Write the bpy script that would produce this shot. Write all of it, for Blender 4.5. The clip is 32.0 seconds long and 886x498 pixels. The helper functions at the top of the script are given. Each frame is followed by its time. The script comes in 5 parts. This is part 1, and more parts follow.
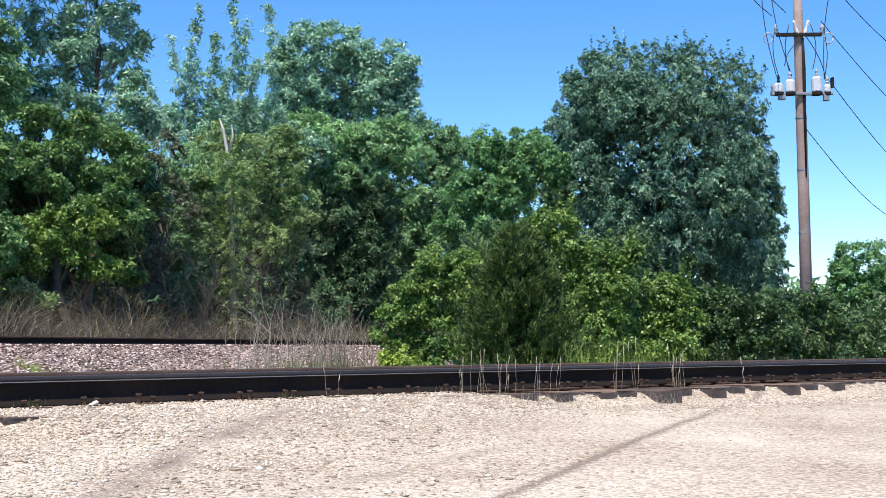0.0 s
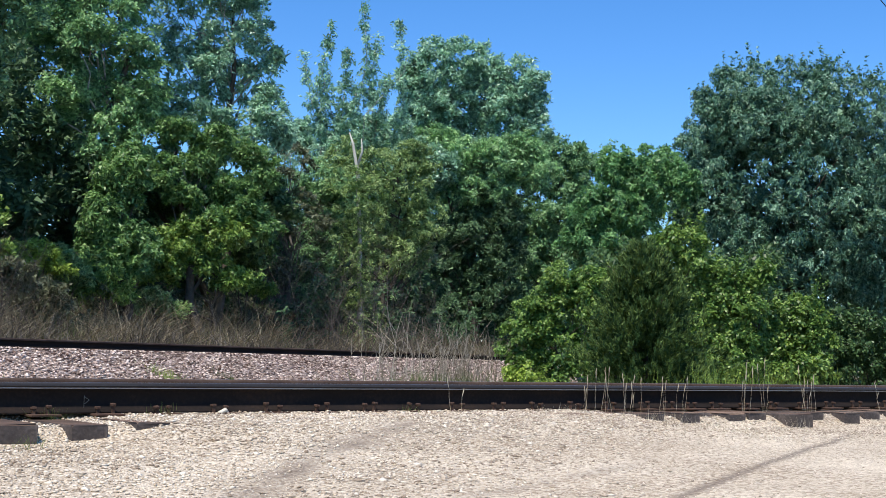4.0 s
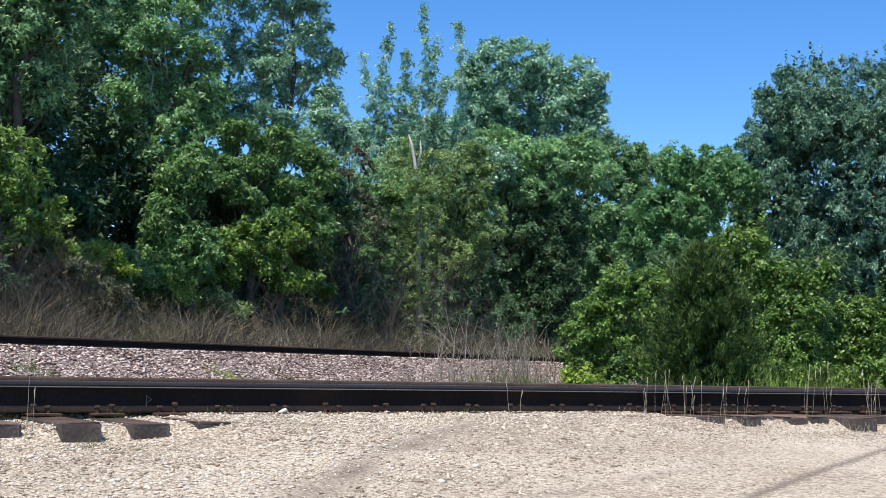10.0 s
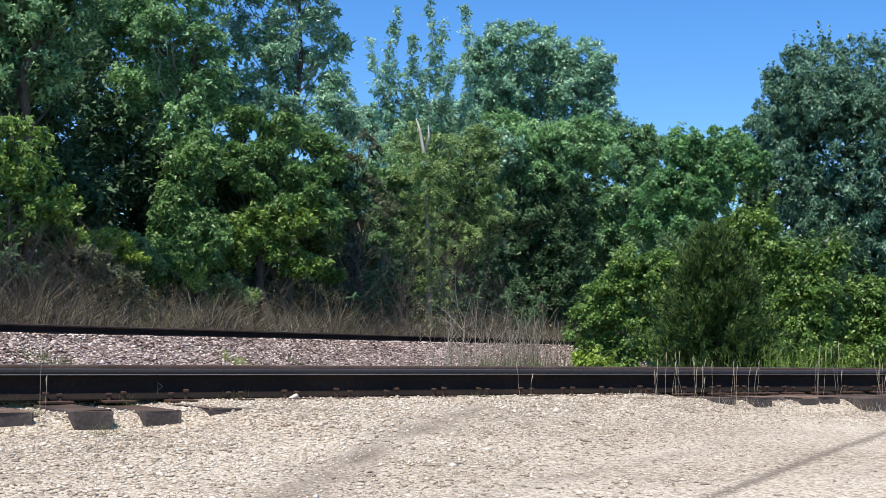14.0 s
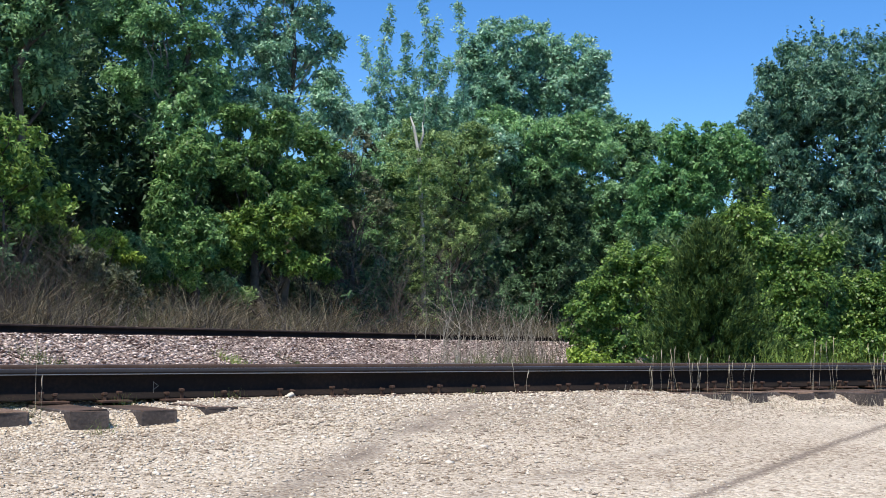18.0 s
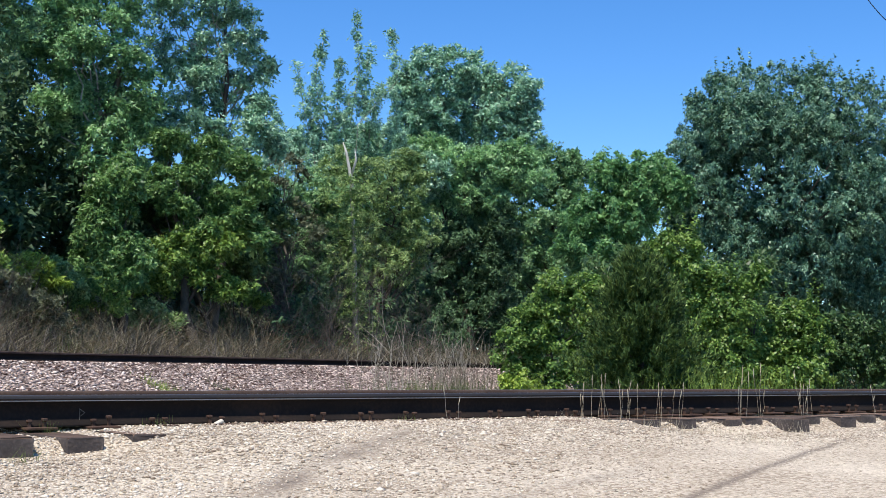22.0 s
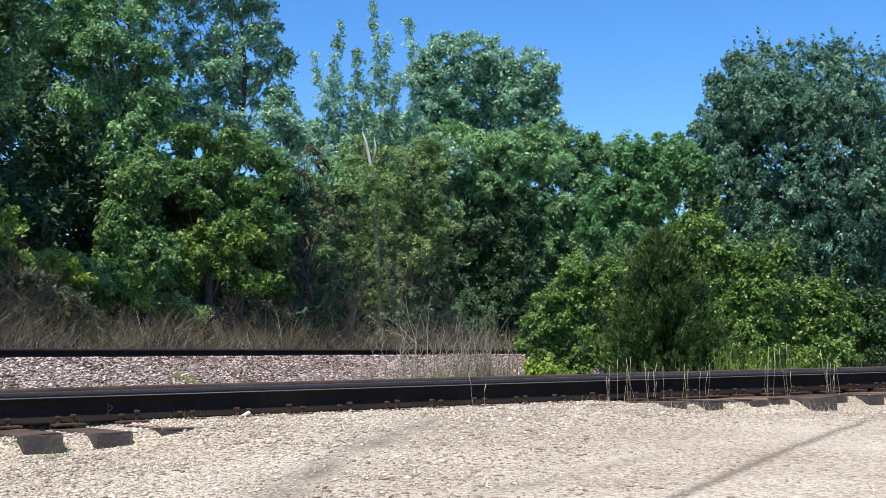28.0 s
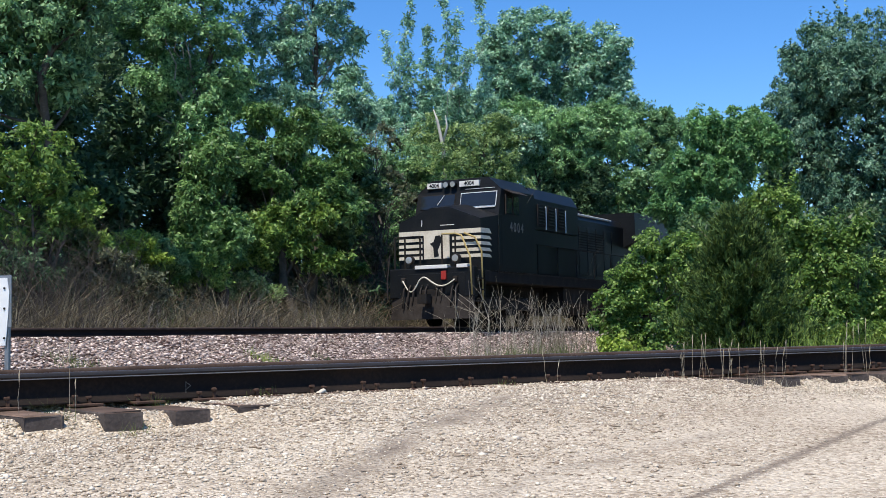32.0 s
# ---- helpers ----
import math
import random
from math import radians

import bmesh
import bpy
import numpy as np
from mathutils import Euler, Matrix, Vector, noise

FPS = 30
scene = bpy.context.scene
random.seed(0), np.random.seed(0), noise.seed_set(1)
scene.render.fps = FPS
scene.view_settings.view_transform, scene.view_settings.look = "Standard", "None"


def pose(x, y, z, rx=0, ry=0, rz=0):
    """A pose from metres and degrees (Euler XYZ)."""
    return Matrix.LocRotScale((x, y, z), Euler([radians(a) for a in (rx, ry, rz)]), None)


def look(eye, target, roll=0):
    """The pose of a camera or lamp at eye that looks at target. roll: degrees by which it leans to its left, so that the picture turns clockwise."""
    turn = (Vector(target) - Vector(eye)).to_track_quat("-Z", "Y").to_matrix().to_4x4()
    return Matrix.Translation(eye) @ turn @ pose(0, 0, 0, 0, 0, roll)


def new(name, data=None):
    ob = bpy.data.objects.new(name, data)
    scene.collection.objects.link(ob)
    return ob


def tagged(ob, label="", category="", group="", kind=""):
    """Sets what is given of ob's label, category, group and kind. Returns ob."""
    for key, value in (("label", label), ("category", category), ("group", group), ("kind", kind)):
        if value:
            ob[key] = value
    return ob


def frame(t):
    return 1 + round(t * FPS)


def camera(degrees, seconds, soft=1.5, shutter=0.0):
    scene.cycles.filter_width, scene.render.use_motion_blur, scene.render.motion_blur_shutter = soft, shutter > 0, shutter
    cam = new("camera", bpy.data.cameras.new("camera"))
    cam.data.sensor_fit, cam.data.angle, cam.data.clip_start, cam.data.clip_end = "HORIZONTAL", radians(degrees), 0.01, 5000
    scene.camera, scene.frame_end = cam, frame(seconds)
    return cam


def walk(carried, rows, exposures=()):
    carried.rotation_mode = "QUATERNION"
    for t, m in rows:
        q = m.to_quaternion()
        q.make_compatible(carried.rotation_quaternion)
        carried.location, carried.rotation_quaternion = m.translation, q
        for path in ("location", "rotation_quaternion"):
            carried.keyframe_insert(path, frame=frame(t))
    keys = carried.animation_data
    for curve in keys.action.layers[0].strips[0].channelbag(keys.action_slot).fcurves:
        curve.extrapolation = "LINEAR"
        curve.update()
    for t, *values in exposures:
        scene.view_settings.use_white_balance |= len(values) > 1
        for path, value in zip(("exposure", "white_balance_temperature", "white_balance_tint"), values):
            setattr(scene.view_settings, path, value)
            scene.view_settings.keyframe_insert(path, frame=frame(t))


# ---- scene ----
# ---- camera ----
EYE = (0.0, 0.0, 1.5)
TURNS = [
    (0.0, 0.062, 4.425, -0.304), (0.5, 0.757, 4.436, -0.333), (1.0, 2.032, 4.639, -0.09), (1.5, 3.097, 4.722, 0.147),
    (2.0, 4.116, 4.619, 0.273), (2.5, 4.679, 4.758, 0.629), (3.0, 4.993, 5.053, 1.138), (3.5, 5.554, 5.151, 1.236),
    (5.5, 5.698, 3.833, 0.832), (6.0, 5.654, 3.221, 0.486), (6.5, 6.145, 2.854, 0.144), (7.0, 7.243, 2.658, 0.291),
    (7.5, 7.837, 3.146, 0.627), (8.0, 7.843, 4.316, 1.039), (8.5, 7.861, 5.016, 1.188), (9.0, 7.865, 5.119, 1.072),
    (9.5, 8.083, 5.056, 1.185), (10.0, 8.306, 5.068, 1.383), (10.5, 8.52, 5.064, 1.273), (11.0, 8.801, 4.928, 1.168),
    (11.5, 8.952, 4.696, 0.945), (12.0, 8.973, 4.515, 0.714), (12.5, 8.94, 4.385, 0.48), (13.0, 8.684, 4.377, 0.345),
    (13.5, 8.865, 4.215, 0.702), (15.5, 7.907, 5.192, 0.74), (16.0, 7.62, 4.516, 0.518), (16.5, 6.994, 3.973, 0.457),
    (17.0, 6.709, 3.655, 0.391), (17.5, 7.348, 3.999, 0.165), (18.0, 8.468, 4.253, 0.43), (18.5, 9.221, 3.959, 0.521),
    (19.0, 9.53, 3.501, 0.437), (19.5, 9.739, 3.565, 0.541), (20.0, 9.752, 3.614, 0.544), (20.5, 9.129, 3.625, 0.721),
    (21.0, 7.764, 4.121, 1.027), (21.5, 6.596, 4.721, 0.744), (22.0, 5.45, 5.443, 0.452), (22.5, 4.338, 5.958, 0.256),
    (23.0, 4.101, 5.725, 0.454), (23.5, 4.019, 5.15, 0.64), (24.0, 4.267, 4.865, 0.474), (24.5, 4.849, 4.747, 0.064),
    (25.0, 5.633, 4.733, -0.29), (25.5, 6.152, 4.968, -0.304), (27.5, 6.141, 5.004, -0.458), (28.0, 6.441, 4.888, -0.883),
    (28.5, 6.5, 4.773, -0.751), (29.0, 6.284, 4.676, -0.491), (29.5, 6.234, 4.364, -0.23), (30.0, 6.577, 3.85, -0.002),
    (30.5, 6.982, 3.576, -0.208), (31.0, 7.306, 3.329, -0.762), (31.5, 7.996, 3.349, -0.974), (32.0, 9.678, 3.94, -1.14)]


def aim(yaw, pitch, roll):
    """The camera's pose: yaw to the left of +y, pitch up, roll as look() takes it."""
    a, b = radians(yaw), radians(pitch)
    way = Vector((-math.sin(a) * math.cos(b), math.cos(a) * math.cos(b), math.sin(b)))
    return look(EYE, Vector(EYE) + way * 10, roll)


cam = camera(37.95, 32.0, soft=0.5)
walk(cam, [(t, aim(a, b, c)) for t, a, b, c in TURNS], exposures=[(0.0, 0.63, 6500, 15), (1.0, 0.44, 6500, 15), (2.0, 0.43, 6500, 14), (3.5, 0.43, 6500, 12), (5.5, 0.34, 6500, 12), (6.0, 0.31, 6500, 12), (7.0, 0.20, 6500, 12), (8.0, 0.32, 6500, 12), (9.0, 0.40, 6500, 12), (13.0, 0.37, 6500, 12), (16.0, 0.38, 6500, 12), (18.0, 0.33, 6500, 12), (20.0, 0.31, 6500, 12), (22.0, 0.41, 6500, 12), (25.0, 0.41, 6500, 12), (29.0, 0.42, 6500, 12), (30.0, 0.39, 6500, 12), (31.0, 0.36, 6500, 12), (32.0, 0.32, 6500, 12)])

# ---- world and sun ----
SUN_AZ, SUN_EL = 196.0, 64.0          # degrees clockwise from +y, and above the horizon
sun_way = Vector((math.sin(radians(SUN_AZ)) * math.cos(radians(SUN_EL)),
                  math.cos(radians(SUN_AZ)) * math.cos(radians(SUN_EL)), math.sin(radians(SUN_EL))))
world = bpy.data.worlds.new("sky")
scene.world = world
world.use_nodes = True
wn = world.node_tree
sky = wn.nodes.new("ShaderNodeTexSky")
sky.sky_type, sky.sun_disc = "NISHITA", False
sky.sun_elevation, sky.sun_rotation = radians(SUN_EL), radians(SUN_AZ)
sky.air_density, sky.dust_density, sky.ozone_density = 0.9, 0.0, 4.8
sky.altitude = 600
wn.nodes["Background"].inputs["Strength"].default_value = 0.15
rich = wn.nodes.new("ShaderNodeHueSaturation")
rich.inputs["Saturation"].default_value = 1.25
rich.inputs["Hue"].default_value = 0.503
wn.links.new(sky.outputs["Color"], rich.inputs["Color"])
wn.links.new(rich.outputs["Color"], wn.nodes["Background"].inputs["Color"])
sun = new("sun", bpy.data.lights.new("sun", "SUN"))
sun.data.energy, sun.data.angle, sun.data.color = 4.1, radians(0.53), (1.0, 0.93, 0.81)
sun.matrix_world = look(sun_way * 100, (0, 0, 0))


# ---- materials ----
def material(name, colours, rough=0.8, metal=0.0, scale=4.0, fine=60.0, bump=0.3, island=0.0, obj=0.0, thin=0.0, spec=0.3, depth=0.02, wear=None, detail=6, cells=0.0):
    """A surface: colours mixed by coarse and fine noise; island and obj shift the mix piece by piece; thin lets light through, as in leaves."""
    m = bpy.data.materials.new(name)
    m.use_nodes = True
    nt = m.node_tree
    n, link = nt.nodes, nt.links.new
    b = n["Principled BSDF"]
    where = n.new("ShaderNodeTexCoord").outputs["Object"] if not island else n.new("ShaderNodeNewGeometry").outputs["Position"]
    big, small = n.new("ShaderNodeTexNoise"), n.new("ShaderNodeTexNoise")
    for tex, s in ((big, scale), (small, fine)):
        tex.inputs["Scale"].default_value, tex.inputs["Detail"].default_value = s, detail
        link(where, tex.inputs["Vector"])
    mix = n.new("ShaderNodeMath")
    mix.operation = "MULTIPLY_ADD"
    mix.inputs[1].default_value = 0.45
    link(small.outputs["Fac"], mix.inputs[0])
    half = n.new("ShaderNodeMath")
    half.operation = "MULTIPLY_ADD"
    half.inputs[1].default_value, half.inputs[2].default_value = 0.75, -0.1
    link(big.outputs["Fac"], half.inputs[0])
    link(half.outputs[0], mix.inputs[2])
    value = mix.outputs[0]
    if cells:
        cell = n.new("ShaderNodeTexVoronoi")
        cell.inputs["Scale"].default_value = cells
        link(where, cell.inputs["Vector"])
        grey = n.new("ShaderNodeSeparateColor")
        link(cell.outputs["Color"], grey.inputs[0])
        mixed = n.new("ShaderNodeMath")
        mixed.operation = "MULTIPLY_ADD"
        mixed.inputs[1].default_value = 0.55
        link(grey.outputs[0], mixed.inputs[0])
        less = n.new("ShaderNodeMath")
        less.operation = "SUBTRACT"
        less.inputs[1].default_value = 0.28
        link(value, less.inputs[0])
        link(less.outputs[0], mixed.inputs[2])
        value = mixed.outputs[0]
    for amount, out in ((island, "geo"), (obj, "obj")):
        if amount:
            src = (n.new("ShaderNodeNewGeometry").outputs["Random Per Island"] if out == "geo"
                   else n.new("ShaderNodeObjectInfo").outputs["Random"])
            add = n.new("ShaderNodeMath")
            add.operation = "MULTIPLY_ADD"
            add.inputs[1].default_value = amount
            link(src, add.inputs[0])
            sub = n.new("ShaderNodeMath")
            sub.operation = "SUBTRACT"
            sub.inputs[1].default_value = amount / 2
            link(value, sub.inputs[0])
            link(sub.outputs[0], add.inputs[2])
            value = add.outputs[0]
    ramp = n.new("ShaderNodeValToRGB")
    while len(ramp.color_ramp.elements) < len(colours):
        ramp.color_ramp.elements.new(0.5)
    for i, (e, c) in enumerate(zip(ramp.color_ramp.elements, colours)):
        e.position, e.color = 0.18 + 0.64 * i / max(1, len(colours) - 1), (*c, 1)
    link(value, ramp.inputs[0])
    colour = ramp.outputs["Color"]
    if wear:
        attr = n.new("ShaderNodeAttribute")
        attr.attribute_name = "rut"
        over = n.new("ShaderNodeMix")
        over.data_type = "RGBA"
        over.inputs["B"].default_value = (*wear, 1)
        track = n.new("ShaderNodeAttribute")
        track.attribute_name = "line"
        shake = n.new("ShaderNodeMath")
        shake.operation = "MULTIPLY_ADD"
        shake.inputs[1].default_value = 0.16
        link(small.outputs["Fac"], shake.inputs[0])
        link(track.outputs["Fac"], shake.inputs[2])
        away = n.new("ShaderNodeMath")
        away.operation = "ABSOLUTE"
        link(shake.outputs[0], away.inputs[0])
        narrow = n.new("ShaderNodeMapRange")
        for key, number in (("From Min", 0.0), ("From Max", 0.07), ("To Min", 0.9), ("To Max", 0.0)):
            narrow.inputs[key].default_value = number
        link(away.outputs[0], narrow.inputs["Value"])
        worn = n.new("ShaderNodeMath")
        worn.operation = "MAXIMUM"
        link(narrow.outputs[0], worn.inputs[0])
        link(attr.outputs["Fac"], worn.inputs[1])
        link(worn.outputs[0], over.inputs["Factor"])
        link(colour, over.inputs["A"])
        colour = over.outputs["Result"]
    link(colour, b.inputs["Base Color"])
    b.inputs["Roughness"].default_value, b.inputs["Metallic"].default_value = rough, metal
    b.inputs["Specular IOR Level"].default_value = spec
    if bump:
        bm = n.new("ShaderNodeBump")
        bm.inputs["Strength"].default_value, bm.inputs["Distance"].default_value = bump, depth
        link(mix.outputs[0], bm.inputs["Height"])
        if cells:
            round_top = n.new("ShaderNodeMath")
            round_top.operation = "MULTIPLY_ADD"
            round_top.inputs[1].default_value = -1.6
            link(cell.outputs["Distance"], round_top.inputs[0])
            link(value, round_top.inputs[2])
            link(round_top.outputs[0], bm.inputs["Height"])
        link(bm.outputs["Normal"], b.inputs["Normal"])
    if thin:
        tr = n.new("ShaderNodeBsdfTranslucent")
        sh = n.new("ShaderNodeMixShader")
        sh.inputs[0].default_value = thin
        link(colour, tr.inputs["Color"])
        link(b.outputs[0], sh.inputs[1])
        link(tr.outputs[0], sh.inputs[2])
        link(sh.outputs[0], n["Material Output"].inputs["Surface"])
    return m


# Leaf tones vary at random; the light end also paints in sun glints.
def leafy(name, dark, mid, light, thin=0.3, rough=0.5, spread=0.8):
    return material(name, (dark, mid, light), rough=rough, scale=0.5, fine=3.0, bump=0, island=spread, thin=thin, spec=0.35, detail=2)


GRAVEL = material("limestone_gravel", ((0.34, 0.265, 0.185), (0.62, 0.52, 0.39), (0.82, 0.72, 0.565)), rough=0.95, scale=0.9, fine=38, bump=1.0, depth=0.010, wear=(0.22, 0.175, 0.135), spec=0.1, cells=58)
STONE = material("limestone_chips", ((0.30, 0.235, 0.17), (0.58, 0.485, 0.365), (0.82, 0.725, 0.58)), rough=0.9, scale=1.0, fine=30, bump=0.2, island=0.7, spec=0.15)
BALLAST = material("grey_ballast", ((0.099, 0.072, 0.062), (0.319, 0.248, 0.211), (0.572, 0.464, 0.400)), rough=0.95, scale=1.2, fine=18, bump=1.0, depth=0.04, spec=0.1, cells=20)
CHIP = material("granite_chips", ((0.112, 0.070, 0.057), (0.437, 0.325, 0.270), (0.874, 0.726, 0.627)), rough=0.9, scale=1.0, fine=20, bump=0.0, island=0.95, spec=0.1)
SOIL = material("weedy_soil", ((0.06, 0.05, 0.03), (0.11, 0.095, 0.05), (0.10, 0.13, 0.045)), rough=1.0, scale=0.5, fine=9, bump=0.8, depth=0.05, spec=0.05)
RAIL = material("weathered_rail_steel", ((0.012, 0.010, 0.009), (0.020, 0.016, 0.014), (0.045, 0.03, 0.022)), rough=0.8, scale=1.5, fine=40, bump=0.25, depth=0.004, spec=0.08)
RAIL_RUST = material("rusty_rail_side", ((0.04, 0.026, 0.02), (0.085, 0.058, 0.045), (0.15, 0.11, 0.085)), rough=0.85, scale=3, fine=50, bump=0.2, depth=0.003, spec=0.1)
RAIL_SIDE = material("worn_rail_side", ((0.03, 0.027, 0.026), (0.06, 0.056, 0.054)), rough=0.5, metal=0.3, scale=1.2, fine=50, bump=0.1, depth=0.002)
SHINE = material("polished_rail_head", ((0.25, 0.26, 0.28), (0.36, 0.37, 0.39)), rough=0.38, metal=0.9, scale=2, fine=60, bump=0.05, depth=0.002)
RUST = material("rusty_steel", ((0.03, 0.019, 0.014), (0.085, 0.05, 0.034), (0.19, 0.11, 0.07)), rough=0.9, metal=0.1, scale=6, fine=70, bump=0.4, depth=0.004)
TIE = material("creosoted_timber", ((0.045, 0.030, 0.022), (0.135, 0.088, 0.060), (0.32, 0.215, 0.15)), rough=0.9, scale=3, fine=45, bump=0.8, depth=0.012, obj=0.3)
# Dark creosoted timber, toned down further for sun these faces should miss.
TIE_SIDE_SHADE = material("dark_shaded_timber_side", ((0.029, 0.023, 0.020), (0.080, 0.066, 0.058), (0.224, 0.181, 0.153)), rough=0.95, scale=3, fine=45, bump=0.8, depth=0.012)
BARK = material("bark", ((0.03, 0.024, 0.018), (0.085, 0.07, 0.055), (0.17, 0.145, 0.12)), rough=0.95, scale=3, fine=25, bump=0.8, depth=0.03)
PALE_BARK = material("pale_bark", ((0.189, 0.168, 0.145), (0.378, 0.350, 0.304), (0.608, 0.588, 0.536)), rough=0.9, scale=3, fine=25, bump=0.6, depth=0.02)
DEADWOOD = material("bleached_dead_wood", ((0.34, 0.32, 0.28), (0.52, 0.50, 0.45), (0.64, 0.62, 0.57)), rough=0.9, scale=3, fine=25, bump=0.5, depth=0.015)
TWIG = material("dead_twigs", ((0.055, 0.047, 0.04), (0.12, 0.104, 0.09), (0.22, 0.195, 0.165)), rough=0.95, scale=2, fine=20, bump=0.2, island=0.5)
DRY = leafy("dry_grass", (0.104, 0.091, 0.056), (0.210, 0.176, 0.115), (0.353, 0.304, 0.199), thin=0.25, rough=0.8)
STRAW = leafy("straw", (0.32, 0.265, 0.17), (0.52, 0.445, 0.31), (0.70, 0.63, 0.48), thin=0.2, rough=0.7)
WEED = leafy("green_weeds", (0.045, 0.07, 0.02), (0.10, 0.15, 0.035), (0.19, 0.24, 0.06))
LEAF_DEEP = leafy("deep_green_leaves", (0.091, 0.196, 0.088), (0.196, 0.368, 0.162), (0.381, 0.597, 0.287), thin=0.36, rough=0.4)
LEAF_MID = leafy("mid_green_leaves", (0.118, 0.252, 0.106), (0.249, 0.460, 0.198), (0.498, 0.751, 0.367), thin=0.36, rough=0.4)
LEAF_BRIGHT = leafy("bright_green_leaves", (0.074, 0.154, 0.034), (0.166, 0.301, 0.065), (0.345, 0.488, 0.122), thin=0.36, rough=0.42)
LEAF_FRESH = leafy("fresh_green_leaves", (0.075, 0.195, 0.072), (0.169, 0.364, 0.131), (0.338, 0.575, 0.237), thin=0.36, rough=0.4)
LEAF_YELLOW = leafy("yellow_green_leaves", (0.164, 0.248, 0.036), (0.314, 0.451, 0.075), (0.523, 0.655, 0.130), thin=0.35)
LEAF_GREY = leafy("silvery_green_leaves", (0.126, 0.262, 0.169), (0.265, 0.472, 0.305), (0.549, 0.797, 0.570), thin=0.36, rough=0.34)
LEAF_BLUE = leafy("dark_leathery_leaves", (0.045, 0.126, 0.076), (0.108, 0.232, 0.138), (0.291, 0.474, 0.315), thin=0.2, rough=0.42)
# The wood's inner shade is put into this leaf colour.
LEAF_SHADE = leafy("shade_toned_leaves", (0.031, 0.074, 0.032), (0.069, 0.150, 0.066), (0.154, 0.269, 0.124), thin=0.25, rough=0.6)
LEAF_DULL = leafy("dull_brownish_leaves", (0.072, 0.091, 0.049), (0.137, 0.163, 0.091), (0.247, 0.273, 0.163), thin=0.25, rough=0.6)
DEAD = leafy("dead_stems", (0.169, 0.143, 0.104), (0.325, 0.280, 0.208), (0.546, 0.488, 0.377), thin=0.15, rough=0.8)
LEAF_OLIVE = leafy("olive_leaves", (0.108, 0.189, 0.065), (0.222, 0.349, 0.120), (0.446, 0.584, 0.232), thin=0.36)
LEAF_LUSH = leafy("lush_green_leaves", (0.065, 0.156, 0.050), (0.147, 0.292, 0.088), (0.294, 0.469, 0.169), thin=0.34, rough=0.42)
# Own dark green of low shrubs; elsewhere it carries shade as colour.
LEAF_DARK = leafy("dark_green_and_shade_leaves", (0.035, 0.078, 0.026), (0.080, 0.155, 0.052), (0.165, 0.27, 0.10), thin=0.3, rough=0.4)
CEDAR = leafy("cedar_needles", (0.034, 0.073, 0.018), (0.078, 0.143, 0.033), (0.169, 0.251, 0.064), thin=0.2, rough=0.7)
POLE_WOOD = material("weathered_pole_timber", ((0.163, 0.118, 0.103), (0.325, 0.242, 0.207), (0.475, 0.378, 0.328)), rough=0.9, scale=1.5, fine=20, bump=0.5, depth=0.01)
TANK = material("pale_grey_enamel", ((0.55, 0.57, 0.58), (0.66, 0.68, 0.69)), rough=0.45, scale=3, fine=30, bump=0.05)
CERAMIC = material("grey_porcelain", ((0.32, 0.34, 0.37), (0.46, 0.48, 0.50)), rough=0.3, scale=3, fine=30, bump=0.0)
WIRE = material("dark_wire", ((0.02, 0.02, 0.022), (0.05, 0.05, 0.05)), rough=0.6, scale=2, fine=20, bump=0)
SIGN = material("white_sign_sheet", ((0.80, 0.80, 0.78), (0.88, 0.88, 0.86)), rough=0.45, scale=2, fine=25, bump=0.05)
GALV = material("galvanised_steel", ((0.22, 0.23, 0.24), (0.36, 0.37, 0.38)), rough=0.5, metal=0.6, scale=4, fine=40, bump=0.05)
BLACK = material("black_enamel", ((0.006, 0.007, 0.008), (0.010, 0.011, 0.012), (0.020, 0.020, 0.020)), rough=0.42, scale=1.2, fine=14, bump=0.06, depth=0.004, spec=0.18)
GRIME = material("grimy_black_steel", ((0.007, 0.006, 0.006), (0.014, 0.012, 0.010), (0.04, 0.032, 0.026)), rough=0.85, scale=2.5, fine=25, bump=0.3, depth=0.006)
PLOUGH = material("dusty_grey_steel", ((0.019, 0.016, 0.013), (0.038, 0.032, 0.028), (0.075, 0.066, 0.056)), rough=0.85, scale=2.5, fine=25, bump=0.2, depth=0.004, spec=.1)
CREAM = material("cream_paint", ((0.42, 0.36, 0.26), (0.66, 0.60, 0.48), (0.76, 0.71, 0.59)), rough=0.55, scale=2.2, fine=18, bump=0.05)
WHITE = material("white_paint", ((0.62, 0.61, 0.58), (0.78, 0.77, 0.74)), rough=0.5, scale=3, fine=25, bump=0.05)
YELLOW = material("faded_yellow_paint", ((0.36, 0.26, 0.09), (0.52, 0.40, 0.16)), rough=0.6, scale=3, fine=25, bump=0.05)
RED = material("red_paint", ((0.25, 0.02, 0.015), (0.42, 0.04, 0.03)), rough=0.5, scale=3, fine=25, bump=0.05)
FADED = material("faded_cream_paint", ((0.12, 0.11, 0.09), (0.24, 0.225, 0.19)), rough=0.7, scale=3, fine=20, bump=0)
GLASS = material("dark_window_glass", ((0.015, 0.018, 0.022), (0.022, 0.026, 0.03)), rough=0.08, scale=2, fine=10, bump=0, spec=0.6)
LENS = material("headlight_glass", ((0.42, 0.42, 0.40), (0.6, 0.6, 0.58)), rough=0.15, metal=0.5, scale=5, fine=30, bump=0)


